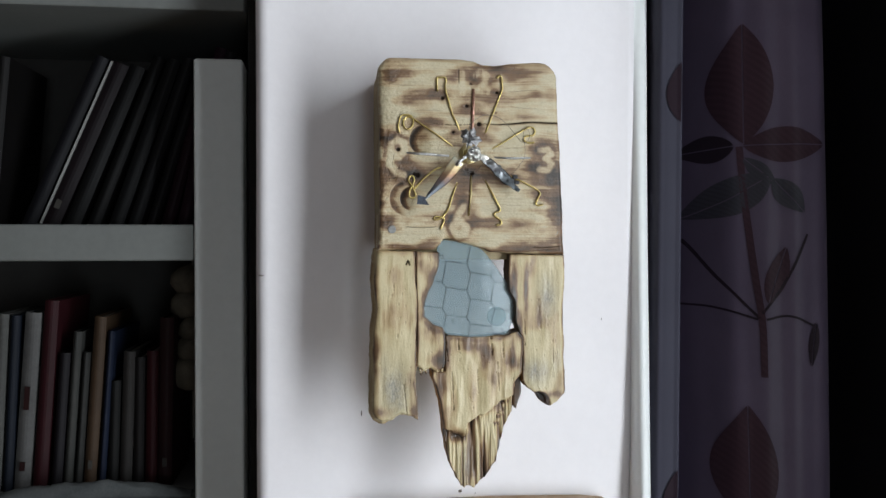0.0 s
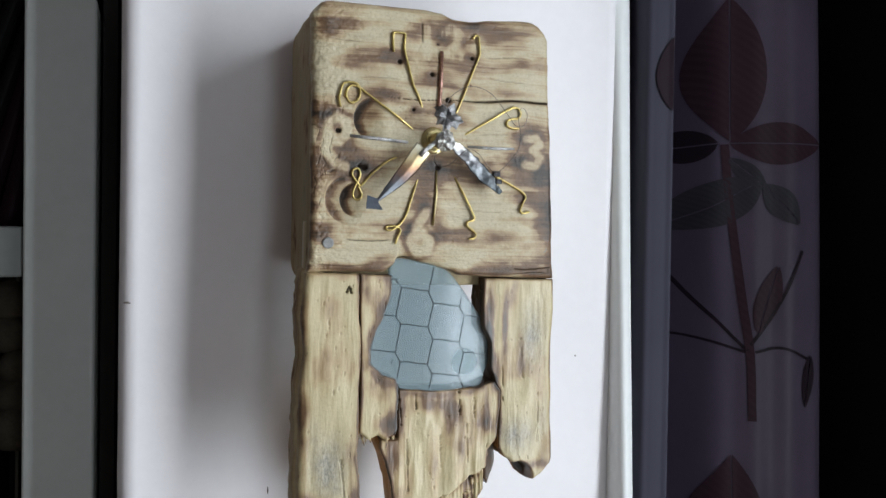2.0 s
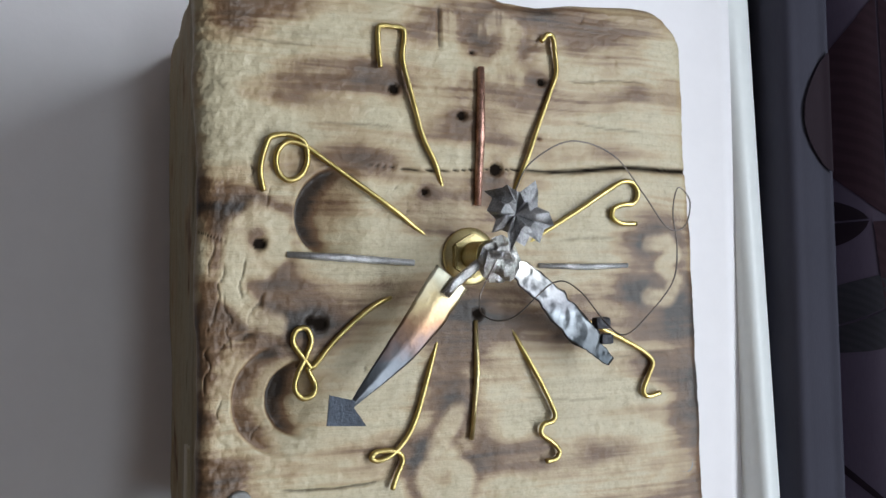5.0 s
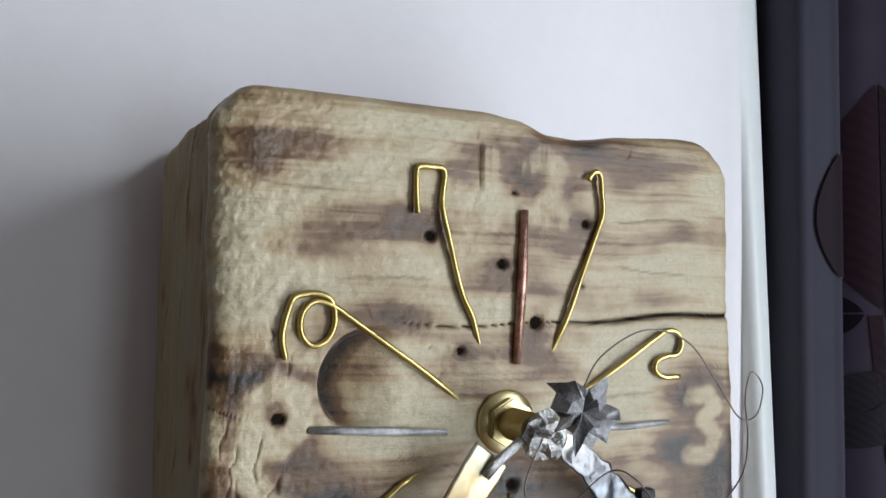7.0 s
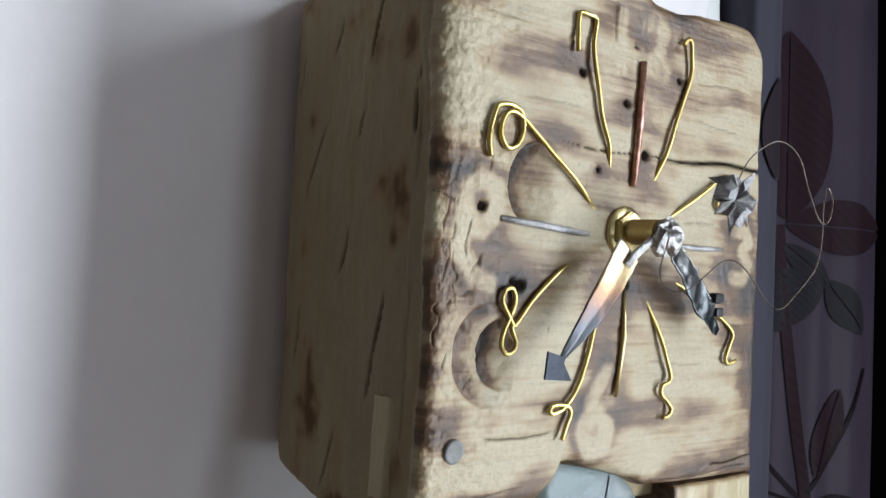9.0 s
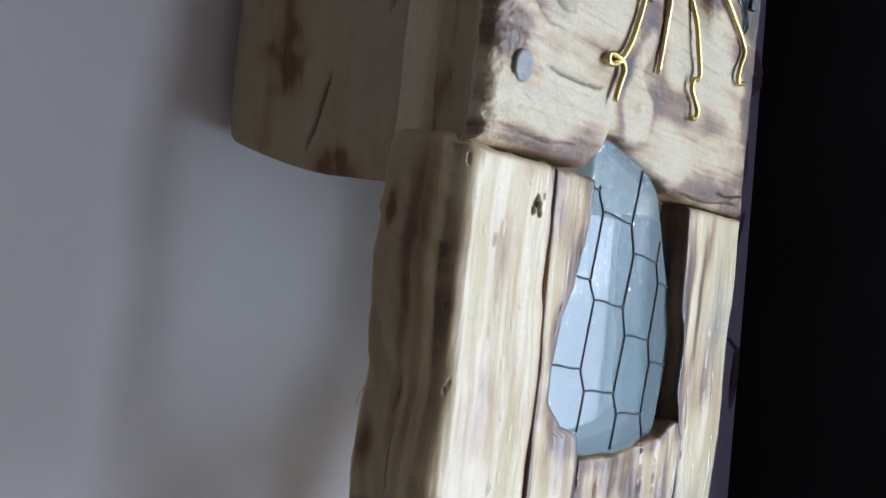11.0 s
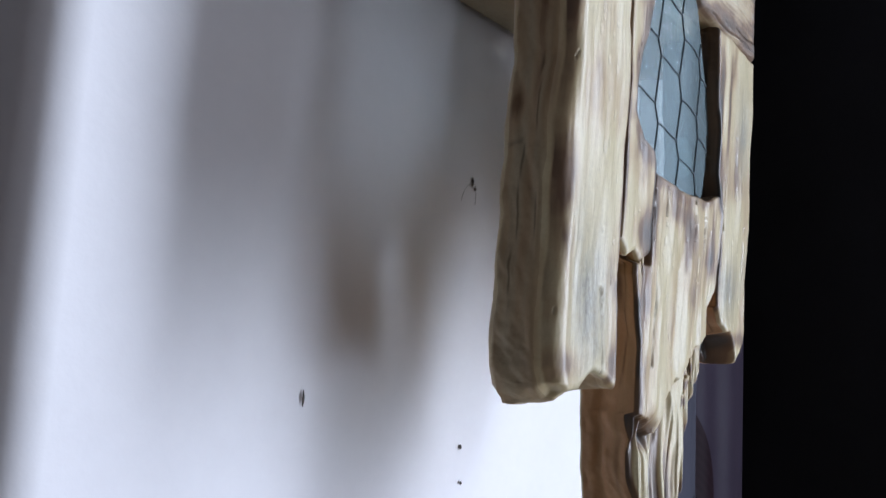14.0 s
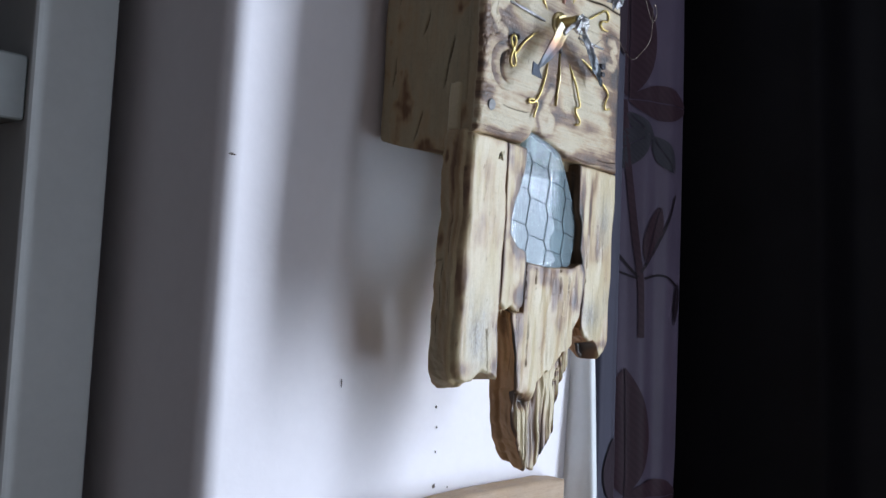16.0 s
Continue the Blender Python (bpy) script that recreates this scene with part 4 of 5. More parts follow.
    for x, y, a, ln, k in ((-77, 66, 80, 22, 3), (-70, 72, 75, 14, 5), (-80, 45, 95, 16, 7), (-63, 96, 70, 9, 9), (-20, 93, 85, 10, 2), (46, 160, 60, 6, 4), (-74, 60, 100, 18, 11), (-66, 63, 60, 12, 12), (-79, 78, 70, 12, 13), (-68, 104, 80, 7, 14), (-34, 46, 80, 8, 15), (-24, 100, 60, 6, 16), (-72, 54, 20, 14, 17), (-76, 34, 75, 9, 18), (-66, 27, 60, 8, 19)):
        ca, sa = math.cos(math.radians(a)), math.sin(math.radians(a))
        al, ac = (U - x) * ca + (V - y) * sa, -(U - x) * sa + (V - y) * ca + 1.6 * (vnoise(U * 0.3 + k, V * 0.3, k) - 0.5) * 2
        crack = np.maximum(crack, 0.6 * step(0.40, 0.1, np.abs(ac)) * step(ln / 2, ln / 2 - 3, np.abs(al)))
    return np.clip(s, 0, 1), light * 0.7, np.clip(np.where(np.asarray(f) > 0, block_wear(u, v, np.asarray(f) * 0.14)[2], crack), 0, 1)


def dial_relief(u, v):
    U, V = u / MM, v / MM
    h = 0.0016 * (fbm(U * 0.04, V * 0.06, 2, 2) - 0.5) + 0.00042 * (fbm(U * 0.03, V * 0.7, 4) - 0.5)
    h = h + 0.0012 * (fbm(U * 0.36, V * 0.5, 6) - 0.5) * step(-35, -80, U) + 0.0005 * (fbm(U * 0.5, V * 0.55, 9) - 0.5)
    s, l, c = dial_wear(u, v, 0 * u)
    h = h + 0.0010 * c - 0.0002 * l
    for x, y, r, cut, dep in ((-40, 91, 14.5, 80, 6.5), (-57, 36, 16.5, 18, 2.0), (-52, 36, 11.5, 22, 4.0)):
        rad = np.hypot(U - x, V - y)
        scoop = step(r + 0.5, r - 0.9, rad) * np.clip((x + 0.55 * r - U) / (1.55 * r), 0, 1) ** 1.3 * step(cut - 1, cut + 1, V)
        h = h + dep * MM * scoop
    h = h + 0.003 * step(-72, -86, U) * step(60, 140, V) + 0.001 * step(60, 90, U)
    return h


def corner(r0, r1, line):
    """A top line whose two ends drop in rounded corners."""
    def f(s):
        s = np.asarray(s, float)
        a = np.clip(1 - s / r0, 0, 1)
        b = np.clip(1 - (1 - s) / r1, 0, 1)
        return line(s) - 0.012 * (1 - np.sqrt(1 - a ** 2)) - 0.017 * (1 - np.sqrt(1 - b ** 2))
    return f


dial_left = bend((-0.016, -0.0855), (0.0, -0.083), (0.05, -0.082), (0.07, -0.0835), (0.105, -0.082), (0.13, -0.0835), (0.166, -0.0835))
dial_right = bend((-0.018, 0.0958), (0.0, 0.0942), (0.02, 0.0945), (0.05, 0.0930), (0.08, 0.0915), (0.11, 0.0897), (0.13, 0.0888), (0.168, 0.0875))
dial_top = corner(0.07, 0.09, bend((0, 0.1672), (0.06, 0.1684), (0.45, 0.1684), (0.52, 0.167), (0.58, 0.1635), (0.65, 0.163), (0.74, 0.1655), (0.88, 0.1672), (1, 0.1662)))
dial_low = bend((0, -0.0125), (0.15, -0.012), (0.29, -0.0125), (0.325, -0.0085), (0.345, -0.002), (0.37, -0.0015), (0.45, -0.006), (0.55, -0.0105), (0.6, -0.0145), (0.75, -0.016), (1, -0.017))
# the thick block behind the dial
def block_wear(u, v, f):
    U, V = u / MM, v / MM
    w = np.asarray(f) * 90
    s = 0.13 + 0.26 * (fbm(w * 0.05 + U * 0.01, V * 0.035, 14) - 0.4) + 0.22 * (fbm(w * 0.2, V * 0.03, 15) - 0.5) + 0.42 * step(0.52, 0.85, fbm(w * 0.06 + 3, V * 0.045, 19, 4)) + 0.1 * (fbm(w * 0.7, V * 0.06, 25, 3) - 0.5)
    crack = 0 * U
    for x, y, ln, a in ((34, 148, 44, -14), (71, 96, 36, -24), (27, 36, 40, -12), (12, 112, 30, -6), (52, -6, 26, -22), (50, 66, 22, -16), (84, 130, 20, -10), (60, 140, 16, -20), (78, 34, 26, -8), (42, 108, 14, -18)):
        ca, sa = math.cos(math.radians(90 - a)), math.sin(math.radians(90 - a))
        al, ac = (w - x) * ca + (V - y) * sa, -(w - x) * sa + (V - y) * ca
        crack = np.maximum(crack, 0.95 * step(0.75, 0.15, np.abs(ac + 1.5 * (vnoise(V * 0.12, w * 0.1, 3) - 0.5))) * step(ln / 2, ln / 2 - 9, np.abs(al)))
    for x, y, r in ((66, 2, 5), (74, 112, 4), (20, 70, 3.5)):
        s = s + 0.3 * np.exp(-((w - x) / r) ** 2 - ((V - y) / r) ** 2)
    return np.clip(s, 0, 1), 0 * U, crack


def block_mesh():
    """A rounded timber block whose left side shows; w runs back to the wall."""
    nr, nv = 420, 230
    zlo, zhi = -0.022, 0.1685
    T, A = np.meshgrid(np.linspace(0, 1, nv), 2 * math.pi * np.arange(nr) / nr, indexing="ij")
    ez = np.minimum(T, 1 - T)
    c, s_ = np.cos(A), np.sin(A)
    power = np.where(s_ < 0, 80.0, 13.0)
    q = (np.abs(c) ** power + np.abs(s_) ** power) ** (-1 / power)
    cap = np.sqrt(1 - np.clip(1 - ez / 0.07, 0, 1) ** 2)
    x = (0.0864 + 0.0015 * np.clip(s_ * q, 0, 1) * T) * c * q * (0.985 + 0.015 * cap)
    w = 0.0520 + 0.0425 * s_ * q * (0.97 + 0.03 * cap)
    x = 0.0035 + x
    back = np.clip((w - 0.045) / 0.045, 0, 1)
    v = zlo + (zhi - zlo) * T + 0.009 * back ** 1.5 * (1 - T) ** 6 + T ** 8 * (dial_top(np.clip((x + 0.0835) / 0.1725, 0, 1)) - 0.1687 - 0.004 * np.clip((w - 0.05) / 0.045, 0, 1) ** 2)
    cr = block_wear(x, v, np.clip(w / 0.09, 0, 1))
    rough = 0.0024 * (fbm(v * 30 + 5, w * 70 + x * 30, 21) - 0.5) + 0.0009 * (fbm(v * 60, w * 400, 22) - 0.5) - 0.0022 * cr[2]
    verts = list(np.stack([(x + c * rough).ravel(), (w + 0.3 * s_ * rough).ravel(), v.ravel()], 1))
    wr = [list(t) for t in np.stack([np.ravel(a) for a in cr], 1)]
    faces = []
    for i in range(nv - 1):
        for k in range(nr):
            a, b = i * nr + k, i * nr + (k + 1) % nr
            faces.append((a, b, b + nr, a + nr))
    lo, hi = len(verts), len(verts) + 1
    verts += [(0.0035, 0.05, zlo + 0.003), (0.0035, 0.05, zhi - 0.001)]
    wr += [[0.4, 0, 0], [0.4, 0, 0]]
    for k in range(nr):
        faces.append((lo, (k + 1) % nr, k))
        faces.append((hi, (nv - 1) * nr + k, (nv - 1) * nr + (k + 1) % nr))
    me = mesh("block", verts, faces, True, np.array(wr))
    return me


part("block", block_mesh(), BLOCK, clock, "thick dark weathered timber block behind the dial")


dial = part("dial", slab("dial", dial_left, dial_right, dial_low, dial_top, 330, 340, 0.0125, dial_relief, dial_wear, 0.0048, 0.0006, 3, -0.0005, 0.0, 8, None, 0.0012, True), DIAL, clock, "scorched pine dial with pale branded figures")
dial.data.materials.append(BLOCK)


# lower planks
RIM = mm([(-28, -13), (-24, -3), (-3, -6), (13, -11), (24, -22), (40, -44), (46, -54), (47.5, -73), (44, -85), (41, -93), (32, -96), (13, -97), (-14, -95), (-22, -90), (-33, -85), (-42, -77), (-43, -67), (-39, -54), (-34, -43), (-28, -27)])
# brown and pale patches on the planks, and the grey weathered ones: across, up, half width, half height, strength
BROWN = ((4, -103, 13, 8, 0.50), (21, -109, 7, 10, 0.34), (-33, -90, 8, 9, 0.46), (-28, -117, 9, 7, 0.46), (-36, -34, 6, 16, 0.34), (47, -42, 4, 26, 0.46), (58, -50, 2.5, 24, 0.62), (51, -84, 4, 14, 0.46), (64, -28, 4, 14, 0.30), (-88, -50, 4, 34, 0.42),
         (-86, -110, 4, 30, 0.34), (-52, -138, 4, 22, 0.30), (-80, -166, 10, 6, 0.34), (-50, -166, 4, 8, 0.42), (-24, -140, 5, 26, 0.40), (-12, -160, 4, 18, 0.30), (6, -150, 5, 24, 0.24), (26, -146, 6, 20, 0.34), (38, -126, 7, 14, 0.30), (-40, -60, 4, 12, 0.3),
         (86, -90, 8, 30, 0.18), (92, -140, 5, 14, 0.34), (-66, -60, 8, 30, 0.14), (44, -110, 3, 16, 0.34), (-18, -104, 3, 16, 0.44), (12, -128, 12, 12, 0.20), (80, -152, 14, 4, 0.40), (50, -122, 8, 8, 0.28), (-44, -24, 3, 10, 0.3), (70, -75, 3, 20, 0.22))
GREY = ((79, -59, 9, 20, 0.7), (68, -130, 13, 12, 0.8), (-68, -146, 12, 24, 0.85), (-78, -130, 6, 20, 0.4), (0, -220, 5, 22, 0.55), (88, -120, 6, 16, 0.3))
ledge = bend((-0.030, -0.180), (-0.020, -0.183), (-0.001, -0.192), (0.0012, -0.178), (0.015, -0.170), (0.038, -0.156), (0.050, -0.150))


def torn(u, v):
    """1 below the step where the middle plank's face has split away, and the fibres that show there."""
    U, V = u / MM, v / MM
    below = step(0.0006, -0.0012, v - ledge(u) - 0.003 * (fbm(U * 0.3, 0 * V, 7, 3) - 0.5))
    warp = 3 * (fbm(U * 0.05, V * 0.02, 44, 2) - 0.5)
    return below, 2 * np.abs(fbm((U + warp) * 0.17, V * 0.007, 45, 3) - 0.5)


def flank_wear(kind, w, V):
    """Scorching and cracks on a plank's flank, darker beside the glass and in the gouge; w runs back from its face in
    millimetres.
    """
    lump = lambda x, y, rx, ry: np.exp(-(((w - x) / rx) ** 2 + ((V - y) / ry) ** 2) ** 1.4)
    c = 0 * V
    if kind == 41:
        s = 0.14 + 0.34 * (fbm(w * 0.16, V * 0.014, 12, 3) - 0.45) + 0.2 * (fbm(w * 0.4, V * 0.05, 13, 4) - 0.5)
        s = s + 0.34 * lump(8, -33, 7.5, 22) + 0.22 * lump(11, -66, 3, 26) + 0.26 * lump(3, -74, 3.5, 22) + 0.42 * lump(21, -29, 2.6, 5) + 0.34 * lump(21, -84, 4.5, 6) + 0.2 * lump(12, -130, 3, 30) + 0.16 * lump(5, -150, 4, 20)
        for x, y, ln in ((16, -112, 36), (10, -80, 30), (19, -140, 24), (6, -120, 18)):
            c = np.maximum(c, 0.6 * step(0.7, 0.2, np.abs(w - x - 0.8 * np.sin(V * 0.09))) * step(ln / 2, ln / 2 - 6, np.abs(V - y)))
        c = np.maximum(c, 0.35 * step(1.6, 0.2, np.abs(V + 93 + 0.15 * w)) * step(15, 18, w) * step(27, 24, w))
    else:
        s = 0.16 + 0.6 * (fbm(w * 0.16, V * 0.02, 16, 4) - 0.45) + 0.3 * (fbm(w * 0.5, V * 0.03, 17, 3) - 0.5)
        s = s + 0.6 * step(-108, -96, V) + 0.34 * lump(8, -138, 5, 12) + 0.2 * lump(4, -160, 3, 16)
        c = np.maximum(c, 0.5 * step(0.8, 0.2, np.abs(w - 6 - 1.5 * np.sin(V * 0.06))) * step(-175, -170, V))
    return s, c


def plank_wear(seed, uc, hw, thick, left, right):
    rnd = random.Random(seed)
    ticks = [(uc + rnd.uniform(-1, 1) * hw, rnd.uniform(-170, -16), rnd.uniform(1.5, 5), rnd.uniform(0.2, 0.5)) for _ in range(int(hw * 1.5))]

    def f(u, v, d):
        U, V = u / MM, v / MM
        side = np.asarray(d) > 0
        if np.any(side):
            s, c = flank_wear(41 if seed == 41 else 53, np.asarray(d) * thick / MM, V)
            return np.clip(s, 0, 1), 0 * U, np.clip(c, 0, 1), 0 * U
        warp = 6 * (fbm(U * 0.05, V * 0.02, 62, 2) - 0.5)
        n2 = fbm((U + warp) * 0.045, V * 0.026, 63, 4)
        s = 0.02 + 0.22 * step(0.46, 0.78, n2) + 0.10 * step(0.48, 0.75, fbm((U + warp) * 0.10, V * 0.06, 69, 4)) + 0.12 * (fbm((U + warp) * 0.5, V * 0.04, 64, 4) - 0.5) + 0.1 * (fbm((U + warp) * 1.3, V * 0.05, 65, 2) - 0.5)
        cloud = 0.35 + 1.3 * fbm((U + warp) * 0.11, V * 0.075, 66, 4)
        for x, y, rx, ry, g in BROWN:
            s = s + 1.15 * g * cloud * np.exp(-(((U - x + 0.4 * warp) / rx) ** 2 + ((V - y) / ry) ** 2) ** 1.1)
        rim = stroke(u, v, RIM[:] + RIM[:1]) / MM
        s = s + 0.34 * step(5.5, 0.5, rim) * (0.3 + 1.2 * fbm(U * 0.13, V * 0.13, 67, 3)) + 0.26 * step(-21, -14.5, V + 4 * (vnoise(U * 0.15, 0 * V, 68) - 0.5))
        edge = np.minimum(u - left(v) + (0.006 if seed == 41 else 0.0), right(v) - u) / MM + 1.6 * (fbm(V * 0.09, U * 0.03, seed + 74, 3) - 0.5)
        s = s + 0.58 * step(2.8, 0.2, edge) * (0.35 + fbm(V * 0.05, 0 * U, seed + 75, 3))
        c = 0 * U
        for x, y, ln, g in ticks:
            c = np.maximum(c, g * step(0.4, 0.05, np.abs(U - x - 0.08 * (V - y))) * step(ln / 2, ln / 5, np.abs(V - y)))
        for x0, y0, x1, y1, g, wd in ((24, -96, 25, -113, 0.85, 0.6), (-8, -97, -7.5, -107, 0.7, 0.5), (-19.5, -100, -18, -118, 0.8, 0.7), (56, -66, 57, -104, 0.6, 0.5), (70, -60, 72, -88, 0.4, 0.5), (35, -100, 36, -116, 0.5, 0.4), (-60, -140, -57, -168, 0.5, 0.5), (10, -120, 12, -150, 0.35, 0.5), (-14, -128, -12, -165, 0.5, 0.6), (30, -120, 32, -148, 0.4, 0.5), (-70, -30, -69, -62, 0.3, 0.4), (84, -100, 85, -136, 0.3, 0.4)):
            dist = stroke(u, v, mm([(x0, y0), (x1, y1)])) / MM + 1.2 * (vnoise(V * 0.25, 0 * U + x0, 71) - 0.5)
            c = np.maximum(c, g * step(wd, wd * 0.2, np.abs(dist)))
        grey = 0 * U
        for x, y, rx, ry, g in GREY:
            grey = np.maximum(grey, g * np.exp(-((U - x) / rx) ** 2 - ((V - y) / ry) ** 2) * (0.5 + 0.9 * fbm(U * 0.3, V * 0.2, 72, 3)))
        if seed == 41:
            mark = np.minimum(stroke(u, v, mm([(-57.5, -26), (-56, -22.5), (-54.5, -26.5)])), stroke(u, v, mm([(-57, -24.2), (-54.8, -24)])))
            c = np.maximum(c, 0.9 * step(0.0010, 0.0005, mark))
        if seed == 59:
            s = s + 0.9 * step(1.15, 0.8, np.hypot((U - 70) / 12, (V + 162) / 13))
        if seed == 53:
            below, fibre = torn(u, v)
            # shade beneath the ledge and between fibres, painted in as scorch
            s = s + below * (0.66 * step(0.10, 0.42, fibre) - 0.10 + 0.34 * np.exp(-((v - ledge(u)) / 0.006) ** 2))
            c = np.maximum(c, below * 0.8 * step(0.48, 0.66, fibre))
            s = s + 0.75 * np.exp(-((U + 8) / 8) ** 2 - ((V + 191) / 6) ** 2)
        return np.clip(s, 0, 1), 0 * U, np.clip(c, 0, 1), np.clip(grey, 0, 1)
    return f


def plank_relief(seed, amp=1.0, ridges=0.0, wear=None):
    def f(u, v):
        U, V = u / MM, v / MM
        h = amp * (0.0030 * (fbm(U * 0.045 + 3, V * 0.022, 73, 3) - 0.5) + 0.0008 * (fbm(U * 0.2, V * 0.04, seed + 1) - 0.5) + 0.00025 * (fbm(U * 0.9, V * 0.08, seed + 2) - 0.5))
        if wear:
            h = h + 0.0016 * wear(u, v, 0 * u)[2]
        if seed == 59:
            h = h + 0.013 * step(1.05, 0.8, np.hypot((U - 70) / 12, (V + 162) / 13))
        if ridges:
            h = h + 0.005 * step(-19.6, -21.0, U) * step(-129.0, -126.6, V)
            below, fibre = torn(u, v)
            h = h + below * (0.0022 + 0.0075 * fibre) + 0.006 * np.exp(-((U + 8) / 7) ** 2 - ((V + 191) / 5) ** 2)
            h = h + 0.0016 * step(-100, -140, V) * np.abs(fbm(U * 0.09 + 5, V * 0.02, seed + 9, 2) - 0.5) * 2
        return h
    return f


def gouge(u, v, f):
    """The middle plank's torn flank: a long hollow behind its face and shallow fibres."""
    w, V = f * 26, v / MM
    left = step(0.010, -0.005, u)
    return left * (-0.0045 * np.exp(-((w - 9) / 5) ** 2) * step(-172, -150, V) - 0.0022 * np.exp(-((w - 17) / 3) ** 2) * step(-132, -150, V) + 0.0024 * (fbm(w * 0.12 + 0 * V, V * 0.035, 81, 3) - 0.5))


def belly(u, v, f):
    """The left plank's outer flank swells behind its rounded front edge."""
    return 0.0026 * step(-0.070, -0.080, u) * step(0.0, 0.2, np.full_like(u, f)) * (0.75 + 0.5 * fbm(v * 40, 0 * v + f, 83, 2))


def plank(name, left, right, low, high, nu, nv, thick, seed, uc, hw, label, ridges=0.0, amp=1.0, w0=0.0, rad=0.0035, ragged=0.001, side=None):
    wear = plank_wear(seed, uc, hw, thick, left, right)
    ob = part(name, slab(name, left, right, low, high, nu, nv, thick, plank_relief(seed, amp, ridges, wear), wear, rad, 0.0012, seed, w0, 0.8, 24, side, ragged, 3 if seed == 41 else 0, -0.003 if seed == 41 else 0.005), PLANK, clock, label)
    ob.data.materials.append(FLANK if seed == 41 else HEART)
    return ob


plank("plank", bend((-0.174, -0.0815), (-0.171, -0.0862), (-0.166, -0.0885), (-0.15, -0.0895), (-0.117, -0.0885), (-0.09, -0.0890), (-0.07, -0.0858), (-0.04, -0.0880), (-0.0145, -0.0858)),
      bend((-0.18, -0.0455), (-0.158, -0.0462), (-0.139, -0.049), (-0.127, -0.0478), (-0.07, -0.0475), (-0.0145, -0.0490)),
      bend((0, -0.1740), (0.3, -0.1735), (0.62, -0.1675), (0.85, -0.170), (1, -0.1735)), bend((0, -0.0132), (1, -0.0137)), 84, 300, 0.027, 41, -68, 21, "pale left plank of worn driftwood", amp=0.8, rad=(0.0062, 0.0009, 0.003, 0.002), ragged=0.0022, side=belly)
plank("plank", bend((-0.13, -0.0471), (-0.07, -0.0468), (-0.0145, -0.0483)),
      bend((-0.127, -0.0225), (-0.12, -0.0205), (-0.110, -0.0208), (-0.100, -0.0200), (-0.09, -0.0208), (-0.0865, -0.0225), (-0.0825, -0.032), (-0.0745, -0.0405), (-0.067, -0.0408), (-0.054, -0.037), (-0.043, -0.0315), (-0.027, -0.026), (-0.0145, -0.0258)),
      bend((0, -0.1225), (0.25, -0.1272), (0.5, -0.1245), (0.75, -0.1282), (1, -0.125)), bend((0, -0.0140), (1, -0.0145)), 60, 220, 0.024, 47, -34, 12, "narrow scorched plank beside the glass", rad=(0.0009, 0.0010, 0.003, 0.002), amp=0.8, ragged=0.0006)
plank("plank", bend((-0.242, 0.003), (-0.238, -0.0045), (-0.228, -0.0105), (-0.218, -0.0155), (-0.204, -0.0195), (-0.183, -0.0215), (-0.161, -0.0245), (-0.145, -0.028), (-0.1325, -0.0328), (-0.11, -0.0330), (-0.085, -0.0330)),
      bend((-0.242, 0.008), (-0.235, 0.013), (-0.231, 0.019), (-0.221, 0.0245), (-0.215, 0.0295), (-0.2, 0.033), (-0.184, 0.0365), (-0.174, 0.041), (-0.166, 0.0455), (-0.150, 0.0465), (-0.141, 0.0468), (-0.129, 0.0540), (-0.098, 0.0550), (-0.09, 0.0505)),
      bend((0, -0.240), (0.4, -0.2385), (1, -0.241)), bend((0, -0.0878), (0.15, -0.0935), (0.45, -0.0955), (0.8, -0.0948), (1, -0.0905)), 150, 330, 0.026, 53, 14, 38, "split and splintered middle plank ending in a point", ridges=1.0, amp=1.3, rad=(0.0018, 0.0011, 0.0014, 0.0012), ragged=0.0022, side=gouge)
plank("plank", bend((-0.165, 0.0560), (-0.147, 0.0555), (-0.134, 0.0547), (-0.098, 0.0555), (-0.09, 0.0510), (-0.08, 0.0475), (-0.062, 0.0475), (-0.05, 0.0412), (-0.035, 0.0405), (-0.0165, 0.0415)),
      bend((-0.165, 0.0955), (-0.153, 0.0965), (-0.148, 0.0972), (-0.12, 0.0960), (-0.09, 0.0950), (-0.06, 0.0948), (-0.04, 0.0964), (-0.0165, 0.0960)),
      bend((0, -0.139), (0.12, -0.146), (0.33, -0.1515), (0.48, -0.160), (0.62, -0.1640), (0.8, -0.1600), (1, -0.1515)), bend((0, -0.0168), (1, -0.0178)), 90, 250, 0.025, 59, 74, 22, "pale right plank with a bitten-off end", rad=(0.0011, 0.0040, 0.0025, 0.002), ragged=0.0012)
def slivered(pts, r):
    """A tapering splinter of torn wood along a few points."""
    P = spline(pts, 4)
    bm = tube("splinter", P, r, 6, 0.6, lambda t: 1.0 - 0.8 * t)
    me = bpy.data.meshes.new("splinter")
    bm.to_mesh(me)
    bm.free()
    at = me.color_attributes.new("wear", "FLOAT_COLOR", "POINT")
    at.data.foreach_set("color", [c for v in me.vertices for c in (0.45 + 0.25 * math.sin(v.co.z * 900), 0, 0, 0)])
    return me


